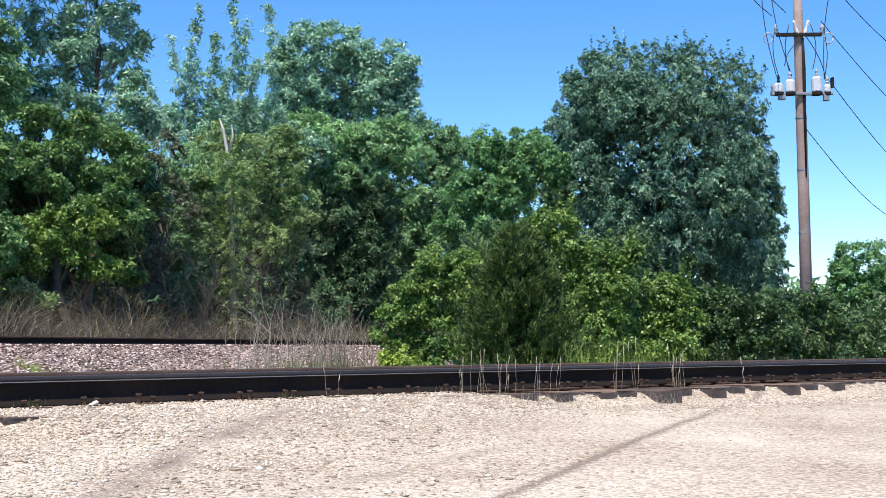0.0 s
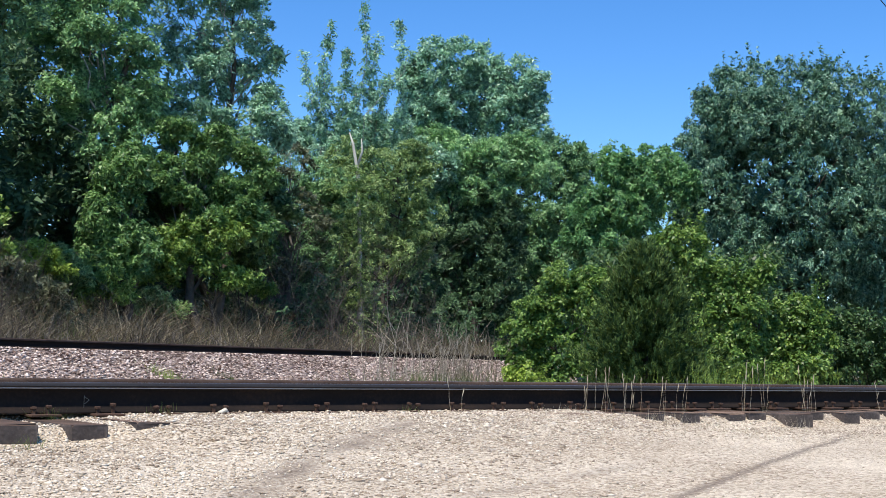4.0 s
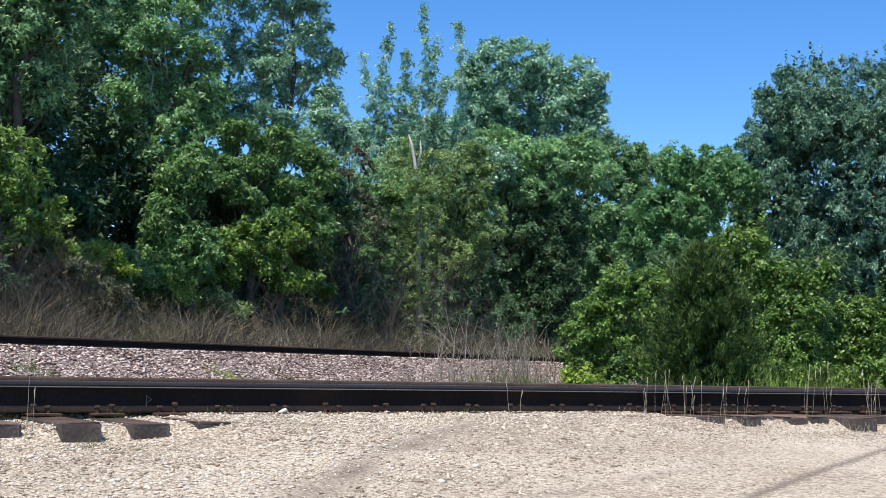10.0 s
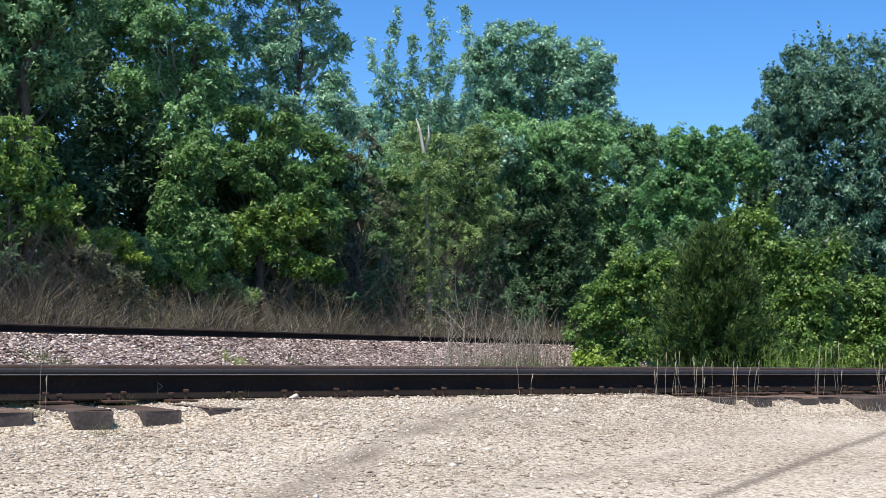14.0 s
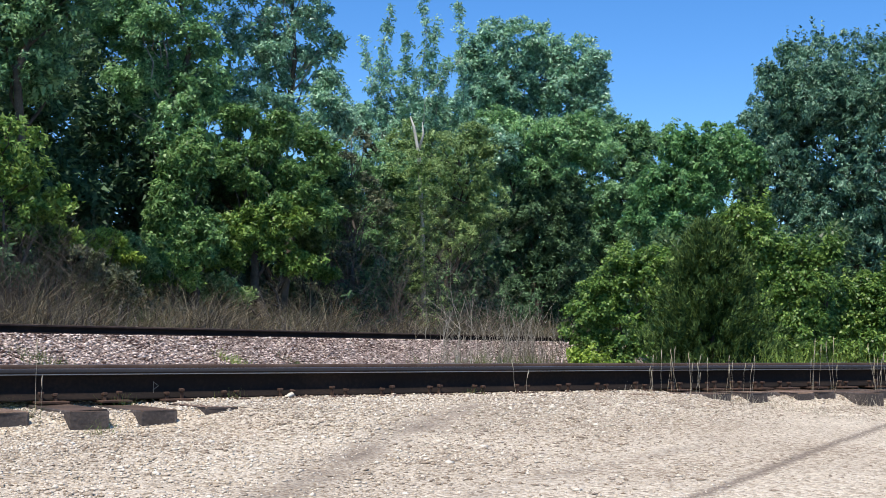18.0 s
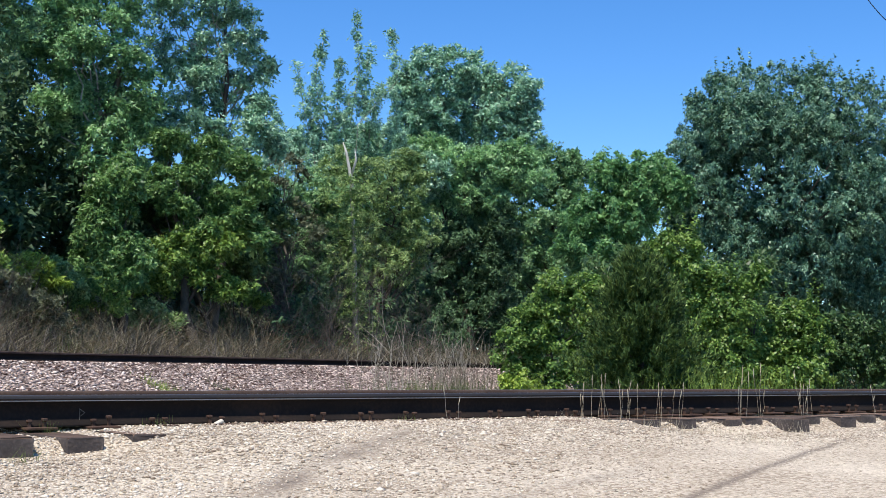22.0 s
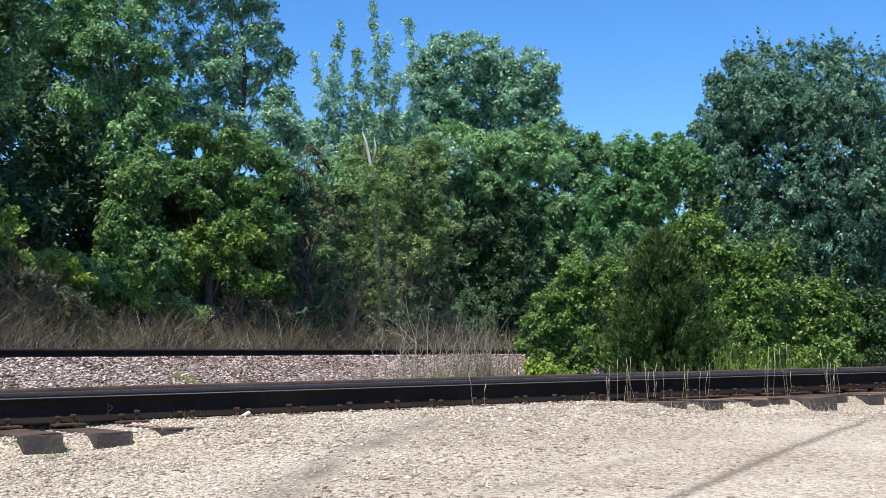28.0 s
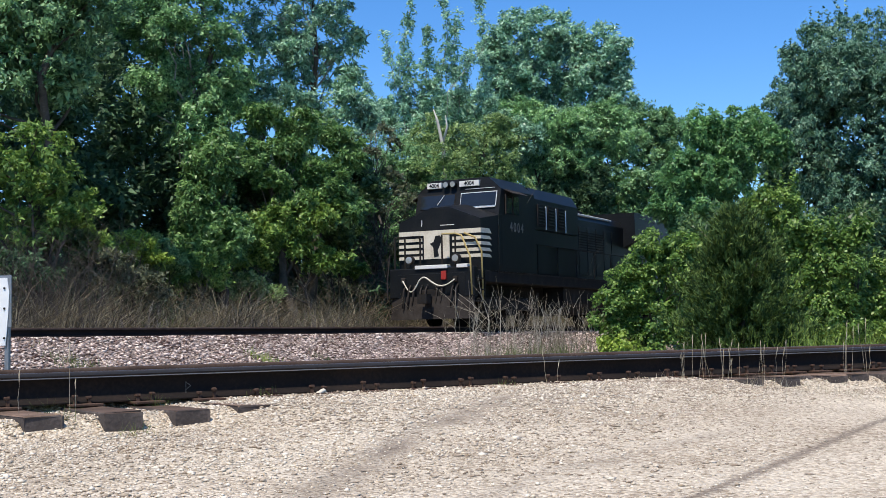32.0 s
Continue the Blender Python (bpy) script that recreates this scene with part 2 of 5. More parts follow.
# ---- mesh helpers ----
class Geo:
    """Collects corners and faces of one mesh."""

    def __init__(self):
        self.v, self.f = [], []

    def add(self, verts, faces):
        k = len(self.v)
        self.v += [tuple(p) for p in verts]
        self.f += [tuple(i + k for i in face) for face in faces]
        return self

    def box(self, x0, x1, y0, y1, z0, z1, bevel=0.0):
        if not bevel:
            return self.add([(x, y, z) for x in (x0, x1) for y in (y0, y1) for z in (z0, z1)],
                            [(0, 1, 3, 2), (4, 6, 7, 5), (0, 4, 5, 1), (2, 3, 7, 6), (0, 2, 6, 4), (1, 5, 7, 3)])
        b = bmesh.new()
        bmesh.ops.create_cube(b, size=1, matrix=Matrix.Translation(((x0 + x1) / 2, (y0 + y1) / 2, (z0 + z1) / 2)) @ Matrix.Diagonal((x1 - x0, y1 - y0, z1 - z0, 1)))
        bmesh.ops.bevel(b, geom=b.edges[:], offset=bevel, segments=2, affect="EDGES", profile=0.5)
        b.verts.index_update()
        self.add([v.co[:] for v in b.verts], [[v.index for v in f.verts] for f in b.faces])
        b.free()
        return self

    def prism(self, outline, axis, a, b):
        """An outline of pairs, pushed along axis (0 x, 1 y, 2 z) from a to b."""
        n = len(outline)
        put = lambda p, w: (w, *p) if axis == 0 else (p[0], w, p[1]) if axis == 1 else (*p, w)
        return self.add([put(p, w) for w in (a, b) for p in outline],
                        [tuple(range(n))[::-1], tuple(range(n, 2 * n))] + [(i, (i + 1) % n, n + (i + 1) % n, n + i) for i in range(n)])

    def tube(self, path, radii, sides=6, caps=True):
        """A round bar along path; radii: one number or one a point."""
        path = [Vector(p) for p in path]
        radii = radii if hasattr(radii, "__len__") else [radii] * len(path)
        k, n = len(self.v), len(path)
        side = None
        for i, p in enumerate(path):
            d = (path[min(i + 1, n - 1)] - path[max(i - 1, 0)])
            d = d.normalized() if d.length else Vector((0, 0, 1))
            if side is None:
                side = d.orthogonal().normalized()
            side = (side - d * side.dot(d)).normalized() if (side - d * side.dot(d)).length > 1e-5 else d.orthogonal().normalized()
            up = d.cross(side)
            self.v += [tuple(p + (side * math.cos(a) + up * math.sin(a)) * radii[i]) for a in [6.2832 * j / sides for j in range(sides)]]
        for i in range(n - 1):
            self.f += [(k + i * sides + j, k + i * sides + (j + 1) % sides, k + (i + 1) * sides + (j + 1) % sides, k + (i + 1) * sides + j) for j in range(sides)]
        if caps:
            self.f += [tuple(range(k, k + sides))[::-1], tuple(range(k + (n - 1) * sides, k + n * sides))]
        return self

    def mesh(self, name, mat, smooth=False):
        me = bpy.data.meshes.new(name)
        me.from_pydata(self.v, [], self.f)
        me.materials.append(mat)
        if smooth:
            me.polygons.foreach_set("use_smooth", [True] * len(me.polygons))
        me.update()
        return me


def raw_mesh(name, verts, faces, mat):
    """A mesh from arrays of corners and of equal-sided faces."""
    me = bpy.data.meshes.new(name)
    nf, k = faces.shape
    me.vertices.add(len(verts))
    me.vertices.foreach_set("co", np.ascontiguousarray(verts, np.float32).ravel())
    me.loops.add(nf * k)
    me.loops.foreach_set("vertex_index", np.ascontiguousarray(faces, np.int32).ravel())
    me.polygons.add(nf)
    me.polygons.foreach_set("loop_start", np.arange(0, nf * k, k, dtype=np.int32))
    me.update(calc_edges=True)
    for m in (mat if isinstance(mat, (list, tuple)) else [mat]):
        me.materials.append(m)
    return me


def thing(name, label, category, at=None, group="", kind=""):
    ob = new(name)
    ob.empty_display_size = 0.2
    if at is not None:
        ob.matrix_basis = at
    return tagged(ob, label, category, group, kind)


def part(name, data, mat, parent, label="", smooth=False, at=None):
    """Links a Geo, or a ready mesh, as one mesh object under parent."""
    ob = new(name, data.mesh(name, mat, smooth) if isinstance(data, Geo) else data)
    ob.parent = parent
    if at is not None:
        ob.matrix_basis = at
    return tagged(ob, label)


def polar(az, d, z=0.0):
    """A place d metres from the eye's foot, az degrees to the right of +y."""
    return Vector((d * math.sin(radians(az)), d * math.cos(radians(az)), z))


# ---- the two tracks and the lie of the land ----
A1, D1, BEND, S1 = radians(43.37), 8.17, -0.009, 6.0     # near track: direction, distance of its near rail, bend
U1, N1 = Vector((math.cos(A1), math.sin(A1), 0)), Vector((-math.sin(A1), math.cos(A1), 0))
A2, D2 = radians(72.48), 18.82                            # far track
U2, N2 = Vector((math.cos(A2), math.sin(A2), 0)), Vector((-math.sin(A2), math.cos(A2), 0))
TOP1, TOP2, GAUGE = 1.33, 1.852, 1.51                     # rail tops; distance between rail centres
HIGH1, HIGH2 = 0.198, 0.186


def off1(s):
    """Distance of the near rail at s along the near track: a bend that runs out straight."""
    e = s - S1
    r = 13.0
    return D1 + BEND * (e * e / 2 if abs(e) < r else r * abs(e) - r * r / 2)


def near_track(s, q, z):
    """A place s along the near track, q behind its near rail."""
    slope = (off1(s + 0.01) - off1(s - 0.01)) / 0.02
    side = Vector((-slope, 1)).normalized()
    p = U1 * (s + side.x * q) + N1 * (off1(s) + side.y * q)
    return Vector((p.x, p.y, z))


def far_track(s, q, z):
    p = U2 * s + N2 * (D2 + q)
    return Vector((p.x, p.y, z))


def smooth(a, b, x):
    t = np.clip((x - a) / (b - a), 0, 1)
    return t * t * (3 - 2 * t)


def wobble(x, y):
    return (np.sin(x * 1.31 + y * 0.7) + np.sin(x * 0.53 - y * 1.17 + 1) + 0.5 * np.sin(x * 3.1 + y * 2.3) + 0.5 * np.sin(y * 4.1 - x * 2.7)) / 3


def coords(x, y):
    s1 = x * U1.x + y * U1.y
    e = s1 - S1
    q1 = x * N1.x + y * N1.y - (D1 + BEND * np.where(np.abs(e) < 13, e * e / 2, 13 * np.abs(e) - 84.5))
    s2 = x * U2.x + y * U2.y
    q2 = x * N2.x + y * N2.y - D2
    return s1, q1, s2, q2


def land(x, y):
    """Height of the ground."""
    s1, q1, s2, q2 = coords(x, y)
    f = -q1
    heap = smooth(2.9, 3.8, s1) * (1 - smooth(7.6, 8.3, s1))                  # stretch where gravel buries the tie ends
    edge = 0.50 + 0.18 * (1 - smooth(3.6, 4.5, s1))                          # gravel lies level with the ties as far out as this
    lot = 1.0 - 0.018 * np.maximum(f, 0) - 0.9 * smooth(5.6, 9.5, f)
    lot = lot + (0.088 + 0.034 * heap) * (1 - smooth(0.5, 2.3 + 0.5 * heap, f)) - 0.085 * (1 - heap) * smooth(edge, edge + 0.22, f) * (1 - smooth(edge + 0.35, edge + 1.5, f))
    lot = lot + 0.008 * heap * (1 - smooth(0.08, 0.32, f))
    lot = lot + 0.018 * smooth(0.2, 0.8, f) * wobble(x * 1.2, y * 1.2)
    behind = 0.78 + 0.345 * (1 - smooth(2.0, 3.6, q1)) + 0.05 * wobble(x * 0.6, y * 0.6) * smooth(2.5, 5, q1)
    z = np.where(f > 0, lot, behind)
    bank = np.where(q2 < 0, 1.63 - 0.92 * np.clip((-q2 - 0.75) / 2.0, 0, 1) + 0.012 * wobble(x * 3, y * 3),
                    1.63 - 0.35 * smooth(2.2, 3.8, q2) + 1.15 * smooth(4, 12, q2) + 0.06 * wobble(x * 0.7, y * 0.7) * smooth(2.5, 4, q2))
    use = smooth(-5.0, -2.2, q2)
    z = np.where(q2 > -2.7, np.where(q2 > 0, bank, np.maximum(bank, z)), z)
    far = np.maximum(np.hypot(x, y) - 140, 0)
    return np.where(far > 0, z - 0.0 * use, z)


def land_at(p):
    return float(land(np.array([p[0]]), np.array([p[1]]))[0])


def spaced(lo, hi, fine_lo, fine_hi, step, grow=1.12):
    mid = np.arange(fine_lo, fine_hi, step)
    out, w, x = [], step, fine_hi
    while x < hi:
        out.append(x)
        w *= grow
        x += w
    left, w, x = [], step, fine_lo
    while x > lo:
        w *= grow
        x -= w
        left.append(x)
    return np.array(left[::-1] + list(mid) + out + [hi])


def build_ground():
    xs, ys = spaced(-1500, 1500, -8, 6, 0.095, 1.09), spaced(-1500, 1800, 3.5, 14, 0.095, 1.09)
    X, Y = np.meshgrid(xs, ys)
    x, y = X.ravel(), Y.ravel()
    z = land(x, y)
    w, h = len(xs), len(ys)
    i = (np.arange(h - 1)[:, None] * w + np.arange(w - 1)[None, :]).ravel()
    faces = np.stack([i, i + 1, i + 1 + w, i + w], 1)
    me = raw_mesh("ground", np.stack([x, y, z], 1), faces, [GRAVEL, BALLAST, SOIL])
    cx, cy = x[faces].mean(1), y[faces].mean(1)
    s1, q1, s2, q2 = coords(cx, cy)
    ragged = 0.25 * wobble(cx * 2.3, cy * 2.3)
    mat = np.full(len(faces), 2)
    mat[(q1 < 2.6 + ragged) & (q1 > -14 + ragged * 3) & (s1 > -30) & (s1 < 60)] = 0
    mat[(q2 > -3.3 + ragged) & (q2 < 2.9 + ragged)] = 1
    me.polygons.foreach_set("material_index", mat.astype(np.int32))
    me.polygons.foreach_set("use_smooth", np.ones(len(faces), bool))
    # wheel ruts of damp, fine grit: arcs across the lot
    s1, q1, _, _ = coords(x, y)
    f = -q1
    rut = np.zeros(len(x))
    for a, b, c, lo, hi, width, dark in RUTS:
        ends = smooth(lo - .5, lo + .3, s1) * (1 - smooth(hi - .4, hi + .6, s1))
        rut = np.maximum(rut, dark * ends * np.exp(-((f - a - b * (s1 - 6) - c * (s1 - 6) ** 2 + .08 * np.sin(s1 * 2.1)) / width) ** 2) * (0.62 + 0.45 * wobble(x * 5.3, y * 5.3)))
    layer = me.attributes.new("rut", "FLOAT", "POINT")
    layer.data.foreach_set("value", rut.astype(np.float32))
    layer = me.attributes.new("line", "FLOAT", "POINT")
    layer.data.foreach_set("value", (f - 3.38 + 0.51 * (s1 - 6) - .08).astype(np.float32))
    me.update()
    tagged(new("ground", me), "pale limestone gravel lot beside railway ballast and weedy soil", "ground", kind="structure")


RUTS = [(0.42, -0.72, 0.045, 2.2, 5.4, 0.17, 0.95), (2.6, -0.50, 0.0, 2.4, 5.6, 0.07, 0.5), (0.85, -0.55, 0.0, 4.2, 7.0, 0.34, 0.42)]     # bent line, stretch, width and depth of tone
build_ground()


def rail_mesh(track, s0, s1, step, q, top, high, name, rusty=False):
    """One flat-bottomed rail swept along a track: foot, web and head, the head's running top bright."""
    head, foot, k = 0.037, 0.076, high
    prof = [(-foot, -k), (foot, -k), (foot, -k + 0.012), (0.016, -k + 0.030), (0.009, -k + 0.045), (0.009, -0.055), (0.034, -0.044), (head, -0.036),
            (head, -0.010), (0.029, 0.0), (-0.029, 0.0), (-head, -0.009), (-head - 0.0005, -0.022), (-head, -0.033), (-head - 0.001, -0.039), (-0.033, -0.045),
            (-0.009, -0.055), (-0.009, -k + 0.045), (-0.016, -k + 0.030), (-foot, -k + 0.012)]
    ss = np.arange(s0, s1 + step / 2, step)
    v = np.array([track(s, q + a, top + b) for s in ss for a, b in prof])
    n = len(prof)
    i = (np.arange(len(ss) - 1)[:, None] * n + np.arange(n)[None, :]).ravel()
    j = (np.arange(len(ss) - 1)[:, None] * n + ((np.arange(n) + 1) % n)[None, :]).ravel()
    faces = np.stack([i, i + n, j + n, j], 1)
    me = raw_mesh(name, v, faces, [RAIL, SHINE, RAIL_SIDE, RAIL_RUST])
    kind = np.zeros(n, np.int32)
    kind[9] = 1
    if rusty:
        kind[[10, 11, 12, 13, 14]] = 3
    else:
        kind[[8, 10, 11]], kind[13] = 2, 1
    me.polygons.foreach_set("material_index", np.tile(kind, len(ss) - 1))
    me.update()
    return me


def tie_data(seed, length, wide=0.23, high=0.18):
    """A squared timber, ends split and corners worn."""
    rnd = random.Random(seed)
    g = Geo()
    g.box(-wide / 2, wide / 2, -length / 2, length / 2, -high, 0, 0.012)
    g.v = [(x + rnd.uniform(-.006, .006) + (0.012 * rnd.random() if abs(y) > length / 2 - .02 else 0), y + rnd.uniform(-.01, .01), z + rnd.uniform(-.005, .004)) for x, y, z in g.v]
    me = g.mesh("tie", TIE)
    # Upright faces get the darker colour, part creosote, part painted shade.
    me.materials.append(TIE_SIDE_SHADE)
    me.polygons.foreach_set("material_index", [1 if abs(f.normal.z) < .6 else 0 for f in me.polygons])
    return me


# ties that lie out of step: place along the track, and shift across it
ODD_TIES = {-1: (2.10, -.26), 0: (2.62, -.33), 1: (3.03, -.30), 2: (3.46, -.28), 14: (8.54, -.06), 15: (8.85, .06), 16: (9.14, -.05), 17: (9.48, -.05), 18: (9.88, -.28)}


def build_near_track():
    track = thing("railway_track", "curving railway track with dark rusty rails on half-buried timber ties", "railway track")
    for q in (0.0, GAUGE):
        part("rail", rail_mesh(near_track, -22, 75, 0.25, q, TOP1, HIGH1, "rail", q > 0), None, track, "rail with dark rusty web and foot")
    ties = [tie_data(i, 2.6) for i in range(6)]
    plate = Geo().box(-0.10, 0.10, -0.18, 0.18, 0, 0.016, 0.004).mesh("tie_plate", RUST)
    spike = Geo().box(-0.009, 0.009, -0.009, 0.009, -0.02, 0.03).box(-0.016, 0.016, -0.016, 0.022, 0.03, 0.05, 0.005).mesh("spike", RUST)
    rnd = random.Random(3)
    deck = TOP1 - HIGH1 - 0.016
    n = 0
    for i in range(-24, 100):
        s = 2.62 + 0.42 * i + rnd.uniform(-.02, .02) if i < 3 else 3.46 + 0.423 * (i - 2) if i < 14 else 9.88 + 0.42 * (i - 18)
        out = rnd.choice((-0.02, 0, 0.03, 0.10, -0.06)) + rnd.uniform(-.03, .03)
        if i in ODD_TIES:
            s, out = ODD_TIES[i]
        elif i > 18:
            out -= .08
        turn = math.degrees(math.atan2((near_track(s + .1, 0, 0) - near_track(s - .1, 0, 0)).y, (near_track(s + .1, 0, 0) - near_track(s - .1, 0, 0)).x)) + rnd.uniform(-2.5, 2.5)
        c = near_track(s, GAUGE / 2 + out, deck - rnd.uniform(0, .012))
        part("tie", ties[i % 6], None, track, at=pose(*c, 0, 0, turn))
        if -8 < i < 60:
            for q in ((0.0, GAUGE) if i < 30 else (0.0,)):
                c = near_track(s, q, deck)
                p = part("tie_plate", plate, None, track, at=pose(*c, 0, 0, turn))
                for dx, dy in ((-.055, -.09), (.055, .09), (rnd.uniform(.03, .06), -.09)):
                    if n < 290 and (q == 0 or dy > 0 or dx > 0):
                        n += 1
                        d = c + Vector((math.cos(radians(turn)) * dx - math.sin(radians(turn)) * dy, math.sin(radians(turn)) * dx + math.cos(radians(turn)) * dy, 0.016 + rnd.uniform(-.006, .018)))
                        part("spike", spike, None, track, at=pose(*d, rnd.uniform(-8, 8), rnd.uniform(-8, 8), turn + (180 if dy > 0 else 0)))


def build_far_track():
    track = thing("railway_track", "straight railway track with dark rails on a grey stone ballast bank", "railway track")
    for q in (0.0, GAUGE):
        part("rail", rail_mesh(far_track, -60, 420, 4.0, q, TOP2, HIGH2, "rail", True), None, track, "rail with dark rusty web and foot")
    ties = [tie_data(20 + i, 2.6) for i in range(4)]
    rnd = random.Random(5)
    for i in range(-12, 170):
        s = 12 + 0.5 * i
        c = far_track(s, GAUGE / 2 + rnd.uniform(-.04, .04), TOP2 - HIGH2 - .004)
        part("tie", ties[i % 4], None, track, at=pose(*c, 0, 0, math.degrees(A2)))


build_near_track()
build_far_track()


def stones(name, x, y, size, mat, seed, lift=0.25, sides=20):
    """Loose angular stones lying on the ground, one mesh."""
    rng = np.random.default_rng(seed)
    n = len(x)
    if sides == 20:
        p = (1 + 5 ** .5) / 2
        base = np.array([(-1, p, 0), (1, p, 0), (-1, -p, 0), (1, -p, 0), (0, -1, p), (0, 1, p), (0, -1, -p), (0, 1, -p), (p, 0, -1), (p, 0, 1), (-p, 0, -1), (-p, 0, 1)]) / 1.9
        tri = np.array([(0, 11, 5), (0, 5, 1), (0, 1, 7), (0, 7, 10), (0, 10, 11), (1, 5, 9), (5, 11, 4), (11, 10, 2), (10, 7, 6), (7, 1, 8),
                        (3, 9, 4), (3, 4, 2), (3, 2, 6), (3, 6, 8), (3, 8, 9), (4, 9, 5), (2, 4, 11), (6, 2, 10), (8, 6, 7), (9, 8, 1)])
    else:
        base = np.array([(1, 0, 0), (-1, 0, 0), (0, 1, 0), (0, -1, 0), (0, 0, 1), (0, 0, -1)], float)
        tri = np.array([(0, 2, 4), (2, 1, 4), (1, 3, 4), (3, 0, 4), (2, 0, 5), (1, 2, 5), (3, 1, 5), (0, 3, 5)])
    k = len(base)
    v = base[None] * (1 + rng.uniform(-.28, .28, (n, k, 1)))
    v = v * np.stack([rng.uniform(.9, 1.9, n), rng.uniform(.6, 1.05, n), rng.uniform(.3, .7, n)], 1)[:, None, :]
    tilt, turn = rng.normal(0, .35, n), rng.uniform(0, 6.283, n)
    c, s = np.cos(tilt)[:, None], np.sin(tilt)[:, None]
    v = np.stack([v[..., 0], c * v[..., 1] - s * v[..., 2], s * v[..., 1] + c * v[..., 2]], -1)
    c, s = np.cos(turn)[:, None], np.sin(turn)[:, None]
    v = np.stack([c * v[..., 0] - s * v[..., 1], s * v[..., 0] + c * v[..., 1], v[..., 2]], -1)
    v = v * size[:, None, None] + np.stack([x, y, land(x, y) + size * lift], 1)[:, None, :]
    faces = (tri[None] + (np.arange(n) * k)[:, None, None]).reshape(-1, 3)
    return raw_mesh(name, v.reshape(-1, 3), faces, mat)


def build_stones():
    rng = np.random.default_rng(4)
    s, f = rng.uniform(-1.5, 17, 130000), np.abs(rng.normal(0, 2.1, 130000))
    keep = (f < 5.4) & (f > 0.05)
    s, f = s[keep], f[keep]
    e = s - S1
    d = D1 + BEND * np.where(np.abs(e) < 13, e * e / 2, 13 * np.abs(e) - 84.5) - f
    x, y = U1.x * s + N1.x * d, U1.y * s + N1.y * d
    road = smooth(1.4, 2.6, f + 0.3 * wobble(x, y)) * smooth(5.5, 8.5, s + f * 0.6)      # packed wheel lane: few loose stones
    bare = np.maximum(0.62 * road, sum(0.85 * np.exp(-((f - a - b * (s - 6) - c * (s - 6) ** 2) / (width * 1.2)) ** 2) * (s > lo) * (s < hi) for a, b, c, lo, hi, width, dark in RUTS[:2]))
    keep = rng.random(len(x)) > bare
    x, y, road = x[keep], y[keep], road[keep]
    seen = (np.degrees(np.arctan2(x, y)) > -31) & (np.degrees(np.arctan2(x, y)) < 21)
    x, y, road = x[seen], y[seen], road[seen]
    size = rng.lognormal(-5.1, .44, len(x)).clip(.003, .019) * (1 - .45 * road)
    tagged(new("loose_gravel", stones("loose_gravel", x, y, size, STONE, 6, sides=8)), "pale angular limestone gravel lying loose before the rails", "gravel", kind="stuff")
    s, f = rng.uniform(-1, 16, 9000), rng.uniform(-3.0, -.1, 9000)
    e = s - S1
    d = D1 + BEND * e * e / 2 - f
    x, y = U1.x * s + N1.x * d, U1.y * s + N1.y * d
    tagged(new("track_gravel", stones("track_gravel", x, y, rng.uniform(.014, .032, len(x)), STONE, 7, sides=8)), "pale gravel packed between the rails", "gravel", kind="stuff")
    s, q = 6 + 48 * rng.random(36000) ** 1.3, rng.uniform(-3.2, -.05, 36000)
    x, y = U2.x * s + N2.x * (D2 + q), U2.y * s + N2.y * (D2 + q)
    tagged(new("ballast_stones", stones("ballast_stones", x, y, rng.uniform(.018, .046, len(x)), CHIP, 8, sides=8)), "grey and pinkish crushed stone on the railway bank", "ballast", kind="stuff")


build_stones()


# ---- plants ----
def leaves(name, centres, outs, per, clump, leaf, mat, rng, droop=0.0, narrow=0.55, flat=0.6, three=False):
    """Leaf blades scattered round clump centres: each a folded diamond."""
    n = len(centres) * per
    c = np.repeat(centres, per, 0)
    out = np.repeat(outs, per, 0)
    size = np.repeat(clump * rng.uniform(.6, 1.3, len(centres)), per)
    p = c + rng.normal(0, 1, (n, 3)) * size[:, None] * np.array([1, 1, flat])
    nor = out * .6 + rng.normal(0, .55, (n, 3)) + np.array([0, 0, .55])
    nor /= np.linalg.norm(nor, axis=1, keepdims=True)
    axis = rng.normal(0, 1, (n, 3)) + np.array([0, 0, -droop])
    axis -= nor * (axis * nor).sum(1, keepdims=True)
    axis /= np.linalg.norm(axis, axis=1, keepdims=True) + 1e-9
    side = np.cross(nor, axis)
    L = (leaf * rng.uniform(.6, 1.3, n))[:, None]
    W = L * narrow * .5
    if three:
        L, W = L * .84, L * max(narrow * .68, .08)
        v = np.stack([p - axis * L * .4 + side * W, p + axis * L * .6, p - axis * L * .4 - side * W], 1)
        return raw_mesh(name, v.reshape(-1, 3), np.arange(3 * n).reshape(-1, 3), mat)
    v = np.stack([p - axis * L * .5, p + side * W + nor * L * .10, p + axis * L * .5 - nor * L * .06, p - side * W + nor * L * .10], 1)
    return raw_mesh(name, v.reshape(-1, 3), np.arange(4 * n).reshape(-1, 4), mat)


